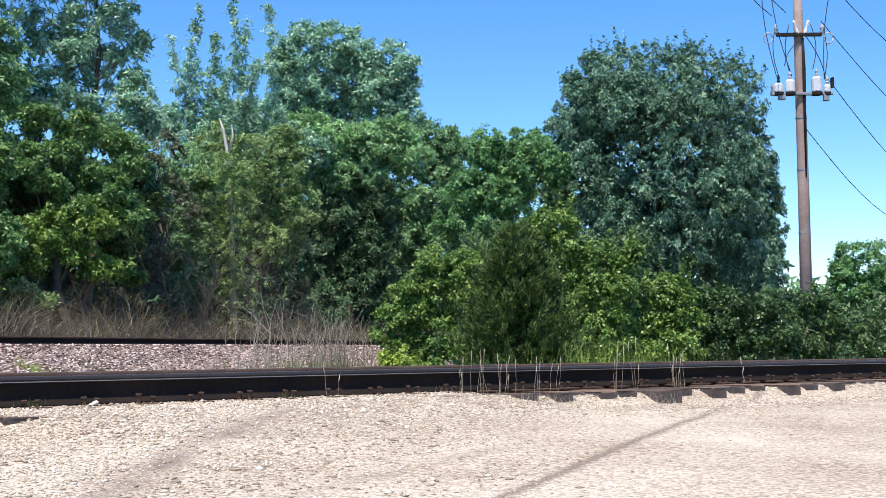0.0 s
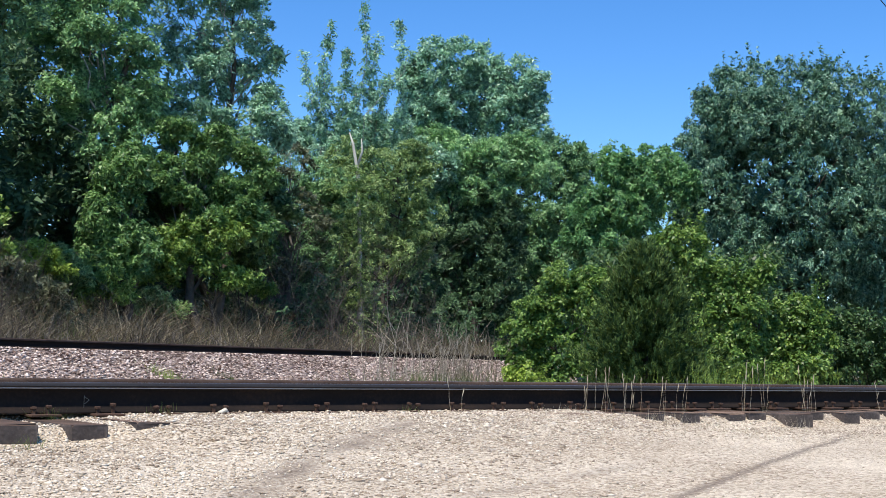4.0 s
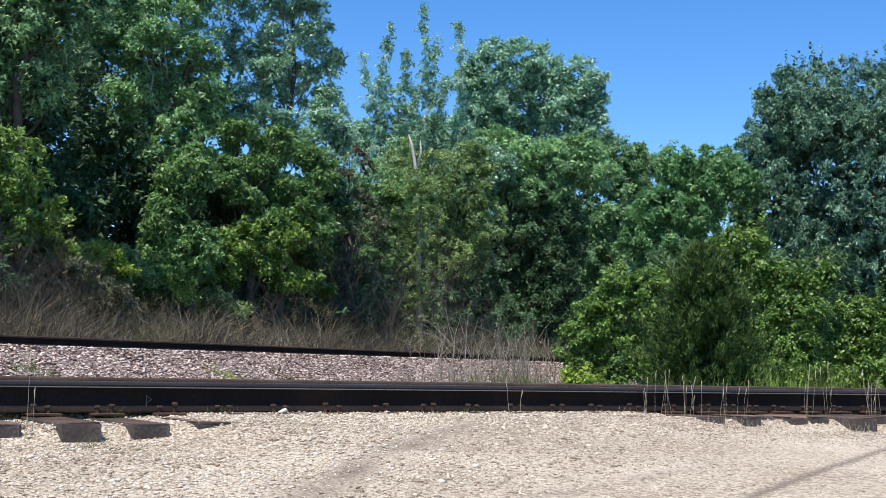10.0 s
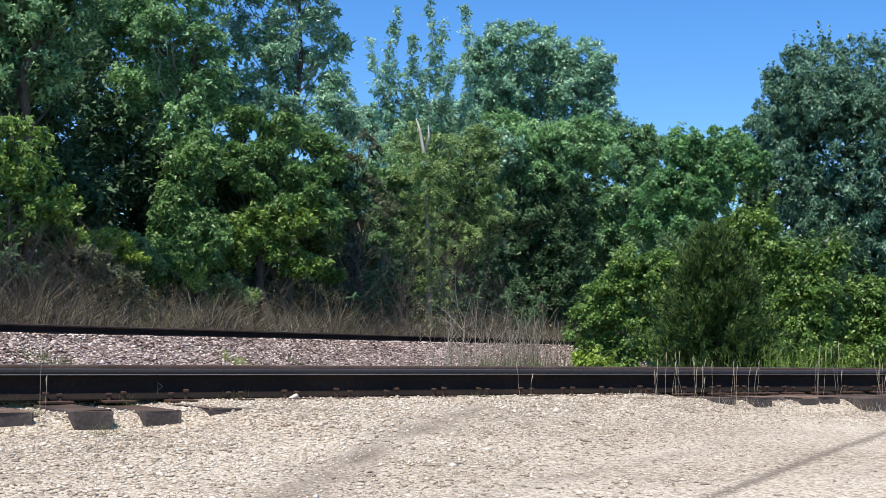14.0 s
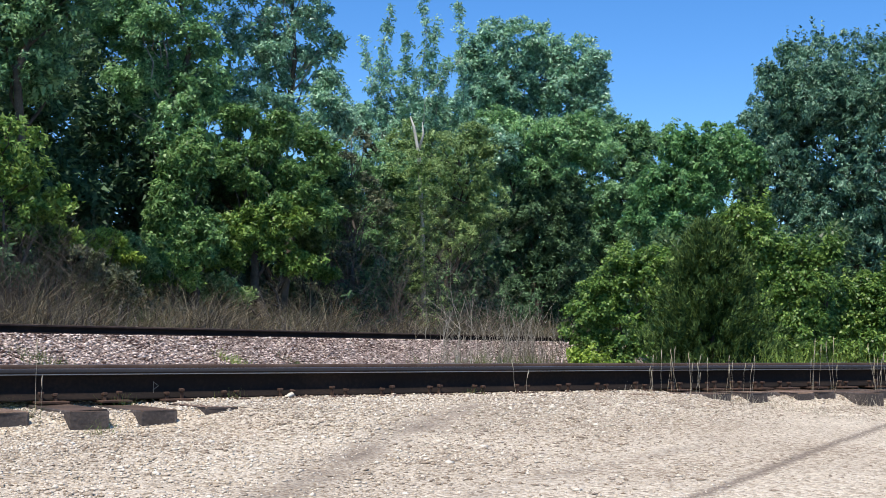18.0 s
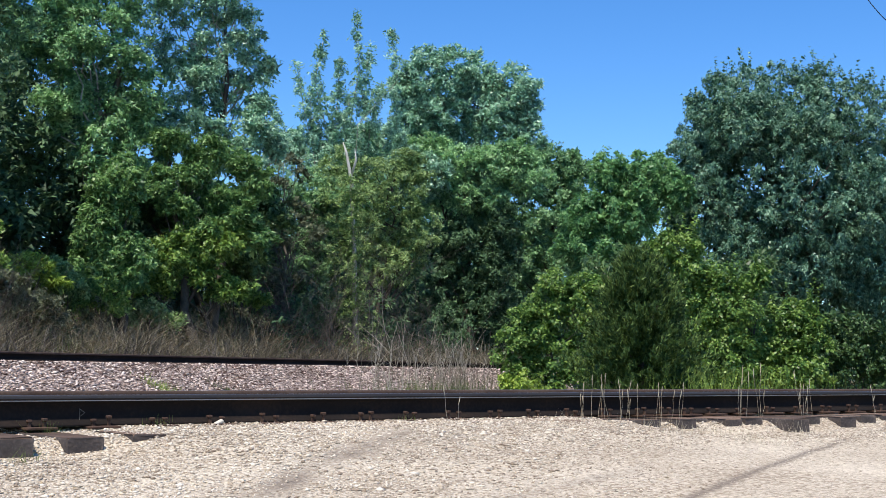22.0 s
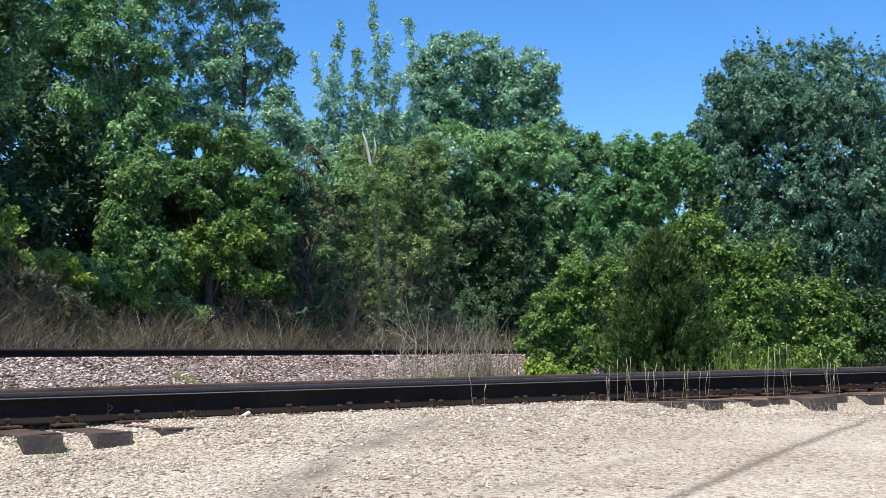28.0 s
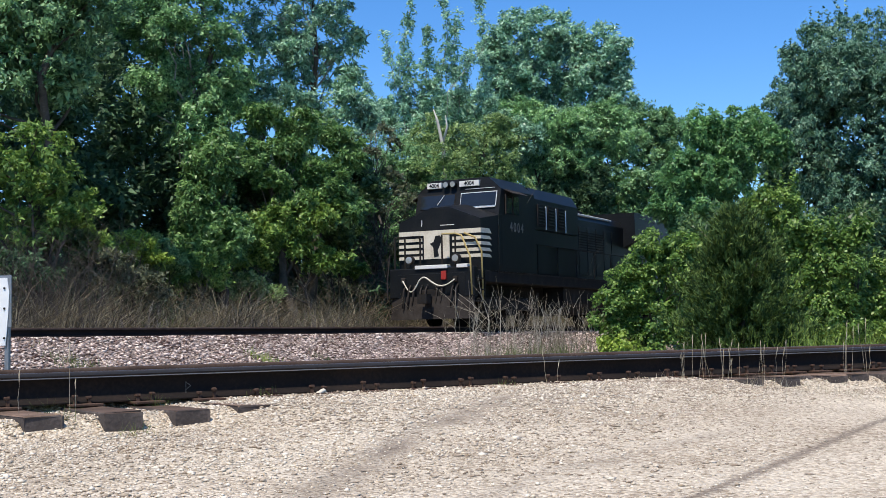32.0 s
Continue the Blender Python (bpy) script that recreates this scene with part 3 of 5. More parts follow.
def sprays_mesh(name, centres, outs, radius, leaf, cover, mat, rng, droop=0.0, narrow=0.6, three=True):
    """Leafy twig ends: each a ragged, cupped fan of leaves that lie nearly in one plane, turned out and up to the light."""
    m = len(centres)
    size = radius * rng.uniform(.55, 1.4, m)
    n0 = outs * .7 + np.array([0, 0, .48]) + rng.normal(0, .36, (m, 3))
    n0 /= np.linalg.norm(n0, axis=1, keepdims=True)
    many = np.maximum(5, (cover * 3.14 * size ** 2 / (.42 * narrow * leaf * leaf))).astype(int)
    k = np.repeat(np.arange(m), many)
    n = len(k)
    nor, R = n0[k], size[k]
    a = np.cross(n0, rng.normal(0, 1, (m, 3)))
    a /= np.linalg.norm(a, axis=1, keepdims=True)
    b = np.cross(n0, a)
    turn = rng.uniform(0, 6.283, n)
    phase = rng.uniform(0, 6.283, m)[k]
    r = R * np.sqrt(rng.random(n)) * (.74 + .34 * np.sin(3 * turn + phase))
    way = a[k] * (np.cos(turn) * 1.3)[:, None] + b[k] * (np.sin(turn) * .85)[:, None]
    p = centres[k] + way * r[:, None] - nor * (.45 * r * r / R)[:, None] + nor * (rng.normal(0, .22, n) * R)[:, None]
    p[:, 2] -= droop * .6 * r
    nor = nor + rng.normal(0, .48, (n, 3))
    nor /= np.linalg.norm(nor, axis=1, keepdims=True)
    axis = way + rng.normal(0, .7, (n, 3)) + np.array([0, 0, -.3 - droop])
    axis -= nor * (axis * nor).sum(1, keepdims=True)
    axis /= np.linalg.norm(axis, axis=1, keepdims=True) + 1e-9
    side = np.cross(nor, axis)
    L = (leaf * rng.uniform(.65, 1.3, n))[:, None]
    if three:
        W = L * narrow * .46
        v = np.stack([p - axis * L * .42 + side * W, p - axis * L * .42 - side * W, p + axis * L * .58], 1)
        return raw_mesh(name, v.reshape(-1, 3), np.arange(3 * n).reshape(-1, 3), mat)
    W = L * narrow * .5
    v = np.stack([p - axis * L * .5, p + side * W + nor * L * .08, p + axis * L * .5 - nor * L * .06, p - side * W + nor * L * .08], 1)
    return raw_mesh(name, v.reshape(-1, 3), np.arange(4 * n).reshape(-1, 4), mat)


def crown_points(blobs, count, rng, lobe=0.4, skinny=.4):
    """Where the sprays sit: on the upper and outer sides of boughs that crowd the skin of ellipsoids (x, y, z, rx, ry, rz), with dark gaps under each bough."""
    b = np.array(blobs, float)
    area = (b[:, 3] * b[:, 5]) ** .85
    many = max(8, count // 6)
    pick = rng.choice(len(b), many, p=area / area.sum())
    d = rng.normal(0, 1, (many, 3))
    d[:, 1] = np.where(rng.random(many) < .6, -np.abs(d[:, 1]), d[:, 1])
    d /= np.linalg.norm(d, axis=1, keepdims=True)
    lr = np.minimum(b[pick, 3:].min(1) * lobe, .85) * rng.uniform(.55, 1.3, many)
    reach = rng.uniform(.25, 1.0, many) ** skinny * np.where(rng.random(many) < (.10 if lobe > .24 else .0), 1.13, 1)
    skin = np.maximum(b[pick, 3:] - lr[:, None] * .7, b[pick, 3:] * .25)
    mid = b[pick, :3] + d * skin * reach[:, None]
    k = rng.integers(0, many, count)
    e = rng.normal(0, .8, (count, 3)) + d[k] * .75 + np.array([0, -.15, .28])
    e /= np.linalg.norm(e, axis=1, keepdims=True)
    return mid[k] + e * (lr[k] * rng.uniform(.6, 1.05, count))[:, None] * np.array([1.1, 1.1, .8]), e


def limb_path(a, b, rng, sag=0.12, n=6):
    a, b = Vector(a), Vector(b)
    L = (b - a).length
    return [a.lerp(b, i / (n - 1)) + Vector((rng.normal(0, .03), rng.normal(0, .03), 0.0)) * L * (0 < i < n - 1) + Vector((0, 0, -sag * L * math.sin(math.pi * i / (n - 1)))) for i in range(n)]


def tree(name, label, base, blobs, mat, seed, sprays=500, spray=.28, leaf=.145, cover=.64, trunk=0.22, bark=None, droop=0.0, narrow=0.6, category="tree", limbs=14, group="", lobe=.26, shoots=0, heart=.45, three=True, skinny=.4):
    """A tree or shrub: trunk, limbs that reach into the crown, and a crown of leafy sprays. Blobs are relative to the base."""
    rng = np.random.default_rng(seed)
    bark = bark or BARK
    t = thing(name, label, category, pose(*base), group)
    b = np.array(blobs, float)
    top = b[b[:, 2].argmax()]
    g = Geo()
    end = Vector((top[0], top[1], top[2] + top[5] * .5))
    path = limb_path((0, 0, -.3), end, rng, sag=0.0, n=8)
    g.tube(path, [trunk * (1 - .88 * i / 7) * (1.35 if i == 0 else 1) for i in range(8)], 8)
    part("trunk", g, TWIG if bark is TWIG else BARK, t, smooth=True)
    c, d = crown_points(blobs, sprays, rng, lobe, skinny)
    for i in range(limbs):
        k = rng.integers(len(c))
        h = min(max(c[k][2] - rng.uniform(.3, 1.8) * (1 + top[2] * .08), .15 * end.z), end.z * .95)
        f = min(max((h + .3) / (end.z + .3), 0), 1) * 7
        a = path[int(min(f, 6))].lerp(path[int(min(f, 6)) + 1], f - int(min(f, 6)))
        r = trunk * (1 - .88 * f / 7) * .5
        g = Geo().tube(limb_path(a, c[k], rng, .06), [max(r * (1 - .85 * j / 5), .008) for j in range(6)], 5)
        part("limb", g, bark, t, smooth=True)
    n = int(sprays * heart)
    if n:
        core = b[rng.integers(len(b), size=n)]
        e = rng.normal(0, 1, (n, 3))
        e /= np.linalg.norm(e, axis=1, keepdims=True)
        spots = core[:, :3] + e * core[:, 3:] * rng.uniform(.0, .6, n)[:, None]
        inner = sprays_mesh("inner_foliage", spots, e, spray * 1.25, leaf * 1.7, cover * .8, mat, rng, droop, .8)
        tagged(part("inner_foliage", inner, None, t), kind="stuff")
    tagged(part("crown", sprays_mesh("crown", c, d, spray, leaf, cover, mat, rng, droop, narrow, three), None, t), kind="stuff")
    if shoots:
        high = np.argsort(-(c[:, 2] + rng.normal(0, .35 * top[5], len(c)) + .4 * np.abs(c[:, 0] - top[0])))[:shoots * 2:2]
        spots = []
        for k in high:
            way = np.array(d[k]) * .5 + np.array([0, 0, .8]) + rng.normal(0, .2, 3)
            spots += [c[k] + way * spray * (.6 + .42 * j) * rng.uniform(.9, 1.1) for j in range(5)]
        spots = np.array(spots)
        tagged(part("shoot_growth", leaves("shoot_growth", spots, np.repeat(d[high], 5, 0), 4, spray * .16, leaf, mat, rng, 0, narrow, 1.0, True), None, t, "leafy young shoots standing out of the crown"), kind="stuff")
    return t


def on_land(az, d):
    p = polar(az, d)
    p.z = land_at(p)
    return p


def crown_at(base, d, rows):
    """Boughs given as bearing, elevation from the eye and radii across and up, turned into ellipsoids in the tree's own space."""
    out = []
    for az, el, across, up in rows:
        p = polar(az, d, EYE[2] + d * math.tan(radians(el))) - base
        out.append((p.x, p.y, p.z, across * 1.13, min(across, up * 1.3), up * 1.10))
    return out


def past(az, q):
    """Distance from the eye's foot at which the bearing az meets a line q behind the far track's near rail."""
    return (D2 + q) / (math.sin(radians(az)) * N2.x + math.cos(radians(az)) * N2.y)


def wood_tree(label, az, d, rows, mat, seed, **kw):
    """A tree or shrub by its bearing and distance."""
    base = on_land(az, d)
    return tree(kw.pop("name", "tree"), label, base, crown_at(base, d, rows), mat, seed, **kw)


# the wood behind the far track
# Last, highest bough is out of view, added to shade the hollow.
wood_tree("tall dark broadleaf tree at the edge of the wood", -27.3, 37, [(-27.5, 13.2, 1.79, 1.79), (-29.5, 11.8, 1.79, 1.79), (-26.3, 11.4, 0.97, 0.81), (-25.7, 14.2, 1.46, 1.46), (-29.4, 15.7, 2.43, 1.62), (-25.2, 16.3, 1.62, 1.3), (-26.7, 18.0, 3.25, 1.46)], LEAF_DEEP, 11, sprays=1530, limbs=14)
wood_tree("olive green tree hung with creepers at the wood's corner", -27.1, 35, [(-27.4, 7.9, 1.3, 0.95), (-29.0, 7.4, 1.38, 1.23), (-26.4, 6.3, 0.92, 0.74), (-25.2, 5.9, 0.64, 0.43), (-27.7, 5.1, 1.23, 0.61)], LEAF_BRIGHT, 12, sprays=620, limbs=14, spray=.2, heart=.25, cover=.55)
# Fills the dark cavity; the shade there is in its leaf colour.
wood_tree("broadleaf tree standing back in the wood, coloured for shade", -24.2, 50, [(-22.3, 7.5, 1.64, 2.85), (-24.4, 8.6, 1.32, 2.85), (-24.2, 12.7, 1.64, 1.97), (-25.7, 6.9, 1.32, 2.19)], LEAF_SHADE, 13, sprays=880, limbs=12)
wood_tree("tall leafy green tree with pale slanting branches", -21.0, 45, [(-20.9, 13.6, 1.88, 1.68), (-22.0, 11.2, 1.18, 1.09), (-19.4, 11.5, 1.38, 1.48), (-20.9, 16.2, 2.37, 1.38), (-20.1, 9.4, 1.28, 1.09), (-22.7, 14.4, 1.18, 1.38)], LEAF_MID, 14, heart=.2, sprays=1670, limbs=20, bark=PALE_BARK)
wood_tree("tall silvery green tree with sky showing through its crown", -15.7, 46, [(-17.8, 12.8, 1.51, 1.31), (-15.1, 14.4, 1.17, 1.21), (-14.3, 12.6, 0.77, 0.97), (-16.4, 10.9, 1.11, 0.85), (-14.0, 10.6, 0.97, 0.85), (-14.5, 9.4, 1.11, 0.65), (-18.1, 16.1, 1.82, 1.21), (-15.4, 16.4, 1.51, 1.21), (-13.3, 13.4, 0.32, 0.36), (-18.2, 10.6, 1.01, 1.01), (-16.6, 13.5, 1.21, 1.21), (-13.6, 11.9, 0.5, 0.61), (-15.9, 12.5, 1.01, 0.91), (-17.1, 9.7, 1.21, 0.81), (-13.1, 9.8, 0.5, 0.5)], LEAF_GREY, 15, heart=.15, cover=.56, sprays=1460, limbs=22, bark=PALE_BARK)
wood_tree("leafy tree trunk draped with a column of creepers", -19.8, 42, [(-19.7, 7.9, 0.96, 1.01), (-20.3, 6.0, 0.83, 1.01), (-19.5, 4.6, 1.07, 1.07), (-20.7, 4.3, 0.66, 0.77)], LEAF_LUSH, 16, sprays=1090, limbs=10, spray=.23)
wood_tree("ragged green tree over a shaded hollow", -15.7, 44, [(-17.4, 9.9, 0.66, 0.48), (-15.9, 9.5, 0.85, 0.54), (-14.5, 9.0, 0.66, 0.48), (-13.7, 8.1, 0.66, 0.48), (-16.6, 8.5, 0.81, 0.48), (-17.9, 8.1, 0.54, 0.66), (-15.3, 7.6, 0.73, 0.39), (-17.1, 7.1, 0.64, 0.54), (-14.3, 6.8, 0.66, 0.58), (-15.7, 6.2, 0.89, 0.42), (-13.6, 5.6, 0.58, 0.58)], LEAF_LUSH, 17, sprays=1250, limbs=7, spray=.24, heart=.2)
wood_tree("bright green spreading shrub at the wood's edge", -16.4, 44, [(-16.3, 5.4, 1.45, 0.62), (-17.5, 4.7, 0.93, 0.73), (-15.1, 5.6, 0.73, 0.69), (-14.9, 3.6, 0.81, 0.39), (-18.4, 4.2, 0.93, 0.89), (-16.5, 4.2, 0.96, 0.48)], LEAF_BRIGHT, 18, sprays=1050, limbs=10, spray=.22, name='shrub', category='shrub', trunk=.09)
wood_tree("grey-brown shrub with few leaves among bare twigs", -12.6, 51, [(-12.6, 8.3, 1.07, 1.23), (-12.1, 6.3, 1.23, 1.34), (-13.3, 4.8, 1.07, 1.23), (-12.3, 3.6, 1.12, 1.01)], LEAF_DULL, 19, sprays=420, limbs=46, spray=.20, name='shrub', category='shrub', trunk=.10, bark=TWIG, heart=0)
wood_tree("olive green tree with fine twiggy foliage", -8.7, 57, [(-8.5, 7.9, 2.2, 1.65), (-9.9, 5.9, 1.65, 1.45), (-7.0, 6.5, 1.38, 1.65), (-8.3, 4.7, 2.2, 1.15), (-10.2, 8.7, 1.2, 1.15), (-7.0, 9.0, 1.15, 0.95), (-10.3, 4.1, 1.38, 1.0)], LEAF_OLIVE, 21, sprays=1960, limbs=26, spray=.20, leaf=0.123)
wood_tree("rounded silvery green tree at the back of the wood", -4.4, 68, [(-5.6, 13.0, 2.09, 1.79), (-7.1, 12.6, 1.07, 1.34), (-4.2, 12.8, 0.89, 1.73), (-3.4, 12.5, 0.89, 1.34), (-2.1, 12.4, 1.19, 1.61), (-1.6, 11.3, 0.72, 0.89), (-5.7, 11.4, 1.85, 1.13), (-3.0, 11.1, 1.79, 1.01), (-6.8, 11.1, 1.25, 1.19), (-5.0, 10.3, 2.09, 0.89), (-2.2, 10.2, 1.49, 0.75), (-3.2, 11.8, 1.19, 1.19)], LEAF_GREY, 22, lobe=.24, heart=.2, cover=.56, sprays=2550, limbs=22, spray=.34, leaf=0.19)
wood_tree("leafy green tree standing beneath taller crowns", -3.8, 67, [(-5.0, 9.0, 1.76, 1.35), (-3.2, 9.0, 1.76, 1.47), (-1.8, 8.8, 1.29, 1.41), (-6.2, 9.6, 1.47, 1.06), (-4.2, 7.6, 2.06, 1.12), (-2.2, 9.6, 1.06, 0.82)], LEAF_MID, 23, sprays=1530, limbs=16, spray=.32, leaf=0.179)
# Dark green tree; the hollow's shade is in its leaf colour too.
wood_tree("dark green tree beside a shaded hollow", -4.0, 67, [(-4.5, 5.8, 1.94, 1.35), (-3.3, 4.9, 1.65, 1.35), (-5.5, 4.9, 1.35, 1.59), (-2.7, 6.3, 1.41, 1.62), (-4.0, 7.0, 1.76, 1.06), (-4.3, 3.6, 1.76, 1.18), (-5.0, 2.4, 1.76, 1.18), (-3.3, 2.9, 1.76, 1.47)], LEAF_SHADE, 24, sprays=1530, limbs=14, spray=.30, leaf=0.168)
wood_tree("dull green tree far back in the wood", -0.5, 80, [(-1.0, 8.8, 1.82, 1.96), (0.3, 8.5, 1.54, 1.82), (-1.1, 9.8, 0.77, 0.63), (0.3, 9.5, 0.63, 0.49), (-0.5, 6.8, 2.11, 2.04), (1.0, 6.9, 1.68, 1.96), (-1.7, 6.0, 1.68, 1.96), (-1.0, 4.5, 2.11, 1.68)], LEAF_DEEP, 25, sprays=1700, limbs=14, spray=.36, leaf=0.202)
wood_tree("fresh green tree with drooping leaves", 2.0, 54, [(2.1, 8.8, 1.04, 1.09), (3.6, 8.8, 1.04, 0.9), (3.1, 7.9, 1.56, 0.9), (1.3, 7.0, 1.56, 0.99), (2.9, 6.7, 1.37, 0.9), (1.2, 5.5, 1.56, 0.9), (4.9, 8.1, 0.66, 0.9), (1.9, 4.3, 1.42, 0.95), (0.5, 5.7, 0.95, 0.76)], LEAF_FRESH, 26, heart=1.3, sprays=1700, limbs=14, spray=.26, droop=.6)
wood_tree("leafy tree filling the wood behind the creepers", -13.9, 54, [(-13.6, 7.1, 1.66, 1.42), (-14.8, 4.9, 1.66, 1.42), (-11.8, 4.9, 1.42, 1.42), (-10.8, 7.4, 1.42, 1.42), (-18.3, 7.1, 1.66, 1.42)], LEAF_DEEP, 27, sprays=1050, limbs=12)
wood_tree("silvery green tree standing back in the wood", -9.3, 66, [(-8.3, 9.8, 2.03, 1.45), (-6.8, 8.7, 1.74, 1.45), (-9.8, 9.2, 1.59, 1.3), (-12.3, 9.8, 0.81, 1.16)], LEAF_GREY, 28, sprays=1050, limbs=14, spray=.32, leaf=0.179)
wood_tree("large round dense dark green tree", 9.7, 58, [(9.6, 7.9, 4.63, 5.39), (8.5, 10.8, 3.26, 2.54), (11.2, 10.3, 2.85, 2.8), (7.2, 7.1, 2.65, 3.31), (12.0, 7.0, 2.49, 3.31), (6.9, 10.8, 1.93, 2.04), (9.4, 4.9, 4.71, 2.16), (12.5, 4.7, 1.93, 1.98), (13.4, 6.3, 1.27, 2.29), (6.1, 9.3, 1.53, 2.04), (13.1, 3.7, 1.53, 1.27), (13.6, 3.0, 1.27, 1.14), (5.1, 7.3, 1.27, 2.29), (13.2, 5.4, 1.58, 2.54), (13.0, 8.0, 1.4, 2.04), (13.4, 3.7, 1.48, 1.53)], LEAF_BLUE, 30, lobe=.2, heart=1.5, skinny=.16, cover=.82, sprays=6200, limbs=24, spray=.235, leaf=0.151, droop=1.0, trunk=.35, shoots=70, narrow=.5)

# Dim space below the crowns: shade put into the leaf colour.
wood_tree("leafy tree under taller crowns, coloured for shade", -14.6, 47, [(-17.1, 6.8, 1.13, 0.87), (-15.3, 6.7, 1.13, 0.78), (-14.3, 4.9, 0.99, 1.13), (-13.3, 6.8, 0.93, 0.99), (-18.7, 7.4, 0.78, 0.95)], LEAF_DARK, 29, sprays=900, limbs=10, spray=.27)


def build_poplar():
    """Upright pale stems, each a narrow plume of leaves."""
    rng = np.random.default_rng(15)
    base = on_land(-10.0, 61)
    t = thing("tree", "slender poplar with upright pale branches and thin foliage", "tree", pose(*base))
    part("trunk", Geo().tube([(0, 0, -.3), (.05, 0, 3), (-.05, 0, 6), (0, 0, 8.5)], [.26, .22, .17, .1], 8), PALE_BARK, t, smooth=True)
    spots, outs = [], []
    for az, el, wide, foot in ((-9.45, 15.5, .42, 5.5), (-8.75, 14.3, .40, 6), (-10.9, 14.8, .45, 5), (-10.2, 13.6, .5, 6), (-12.1, 13.4, .5, 4), (-11.5, 12.4, .6, 4.5), (-7.9, 15.0, .42, 5), (-13.0, 11.4, .5, 4), (-8.4, 12.6, .7, 5), (-9.7, 12.0, .8, 5), (-12.6, 10.2, .7, 4), (-11.2, 11.0, .8, 4), (-10.4, 10.6, .8, 4), (-9.0, 10.8, .8, 4), (-7.6, 12.2, .7, 4), (-7.2, 10.6, .8, 4)):
        tip = polar(az, 61, EYE[2] + 61 * math.tan(radians(el))) - base
        low = Vector((tip.x * .25, tip.y * .25, foot * .6))
        path = limb_path(low, tip, rng, .05, 7)
        part("limb", Geo().tube(path, [.055, .05, .042, .034, .026, .018, .008], 5), PALE_BARK, t, smooth=True)
        for k in range(92):
            u = rng.uniform(.15, 1.0) ** .8 * 6
            a = path[int(min(u, 5))].lerp(path[int(min(u, 5)) + 1], u - int(min(u, 5)))
            r = wide * (.30 + 1.6 * (1 - u / 6) ** .7) * rng.uniform(.6, 1.3)
            e = Vector((rng.normal(), rng.normal(), rng.normal() * .6)).normalized()
            spots.append(a + e * r * rng.uniform(.3, 1.0) + Vector((0, 0, .15)))
            outs.append(e)
    me = sprays_mesh("crown", np.array([v[:] for v in spots]), np.array([v[:] for v in outs]), .28, .155, .66, LEAF_GREY, rng)
    tagged(part("crown", me, None, t), kind="stuff")


build_poplar()


def build_snag():
    base = on_land(-9.6, past(-9.6, 4.9))
    far = math.hypot(base.x, base.y)
    top = 1.5 + 390 / 2280 * far - base.z
    snag = thing("dead_tree", "pale barkless dead trunk broken off among the leaves", "tree", pose(*base))
    part("trunk", Geo().tube([(.3, 0, -.2), (.2, 0, top * .5), (.05, -.2, top - 1.2), (-.15, -.3, top - .1), (-.3, -.3, top + .35)], [.12, .095, .075, .055, .015], 8), DEADWOOD, snag, smooth=True)
    rng = np.random.default_rng(36)
    u = rng.random(320) ** .8
    c = np.stack([.3 - .25 * u + rng.normal(0, .55, 320), -.2 * u - .25 + rng.normal(0, .3, 320), u * (top - 1.1)], 1)
    o = c - np.array([.15, .3, 0]) * 1.0
    o /= np.linalg.norm(o, axis=1, keepdims=True) + 1e-6
    tagged(part("vine", sprays_mesh("vine", c, o, .24, .12, .7, LEAF_OLIVE, rng), None, snag, "green vine hung over the dead trunk"), kind="stuff")
    part("branch", Geo().tube([(.05, -.2, top - 1.0), (.25, -.3, top - .4), (.2, -.35, top + .1)], [.06, .05, .01], 6), DEADWOOD, snag, smooth=True)


build_snag()
# Shrubs 155 and 160 carry the dark corner's shade in their leaf colour.
for az, el, across, up, d, mat, seed in ((-25.6, 4.9, .75, .36, 36.5, LEAF_BRIGHT, 151), (-24.6, 3.6, .85, .42, 36.5, LEAF_DULL, 152), (-23.3, 4.3, .75, .40, 38.5, LEAF_YELLOW, 153), (-22.2, 4.0, .6, .5, 39.5, LEAF_OLIVE, 154), (-26.6, 4.9, .7, .5, 35.5, LEAF_DARK, 155),
                                          (-23.6, 2.7, 1.1, .36, 38.0, LEAF_DULL, 156), (-20.4, 3.3, .6, .55, 41.0, LEAF_BRIGHT, 157), (-18.2, 2.6, .7, .4, 42.5, LEAF_OLIVE, 158), (-14.6, 3.6, .8, .35, 46.5, LEAF_BRIGHT, 159), (-27.8, 3.4, .9, .5, 34.5, LEAF_SHADE, 160)):
    wood_tree("leafy green shrub at the sunlit edge of the wood", az, d, [(az, el, across, up), (az + .9, el - .5, across * .7, up * .7), (az - .9, el - .4, across * .7, up * .7)], mat, seed, name="shrub", category="shrub", trunk=.06, sprays=240, spray=.17, leaf=.105, limbs=6, group="shrubs at the foot of the wood")
wood_tree("far green tree beyond the pole", 18.6, 75, [(18.3, 2.4, 2.2, 2.6), (19.8, 2.6, 2.5, 2.7), (17.1, 3.0, .6, 1.7), (16.4, 1.2, 1.3, 1.6)], LEAF_FRESH, 31, sprays=1190, spray=.34, leaf=0.202, limbs=10)


# shrubs in front of the far track
def shrub(label, az, d, rows, mat, seed, sprays=400, spray=.135, shoots=0):
    wood_tree(label, az, d, rows, mat, seed, name="shrub", category="shrub", trunk=.05, sprays=sprays, spray=spray, leaf=.078, limbs=12, group="shrubs before the far track", shoots=shoots, three=False, narrow=.62, lobe=.30, cover=.58, heart=.3)


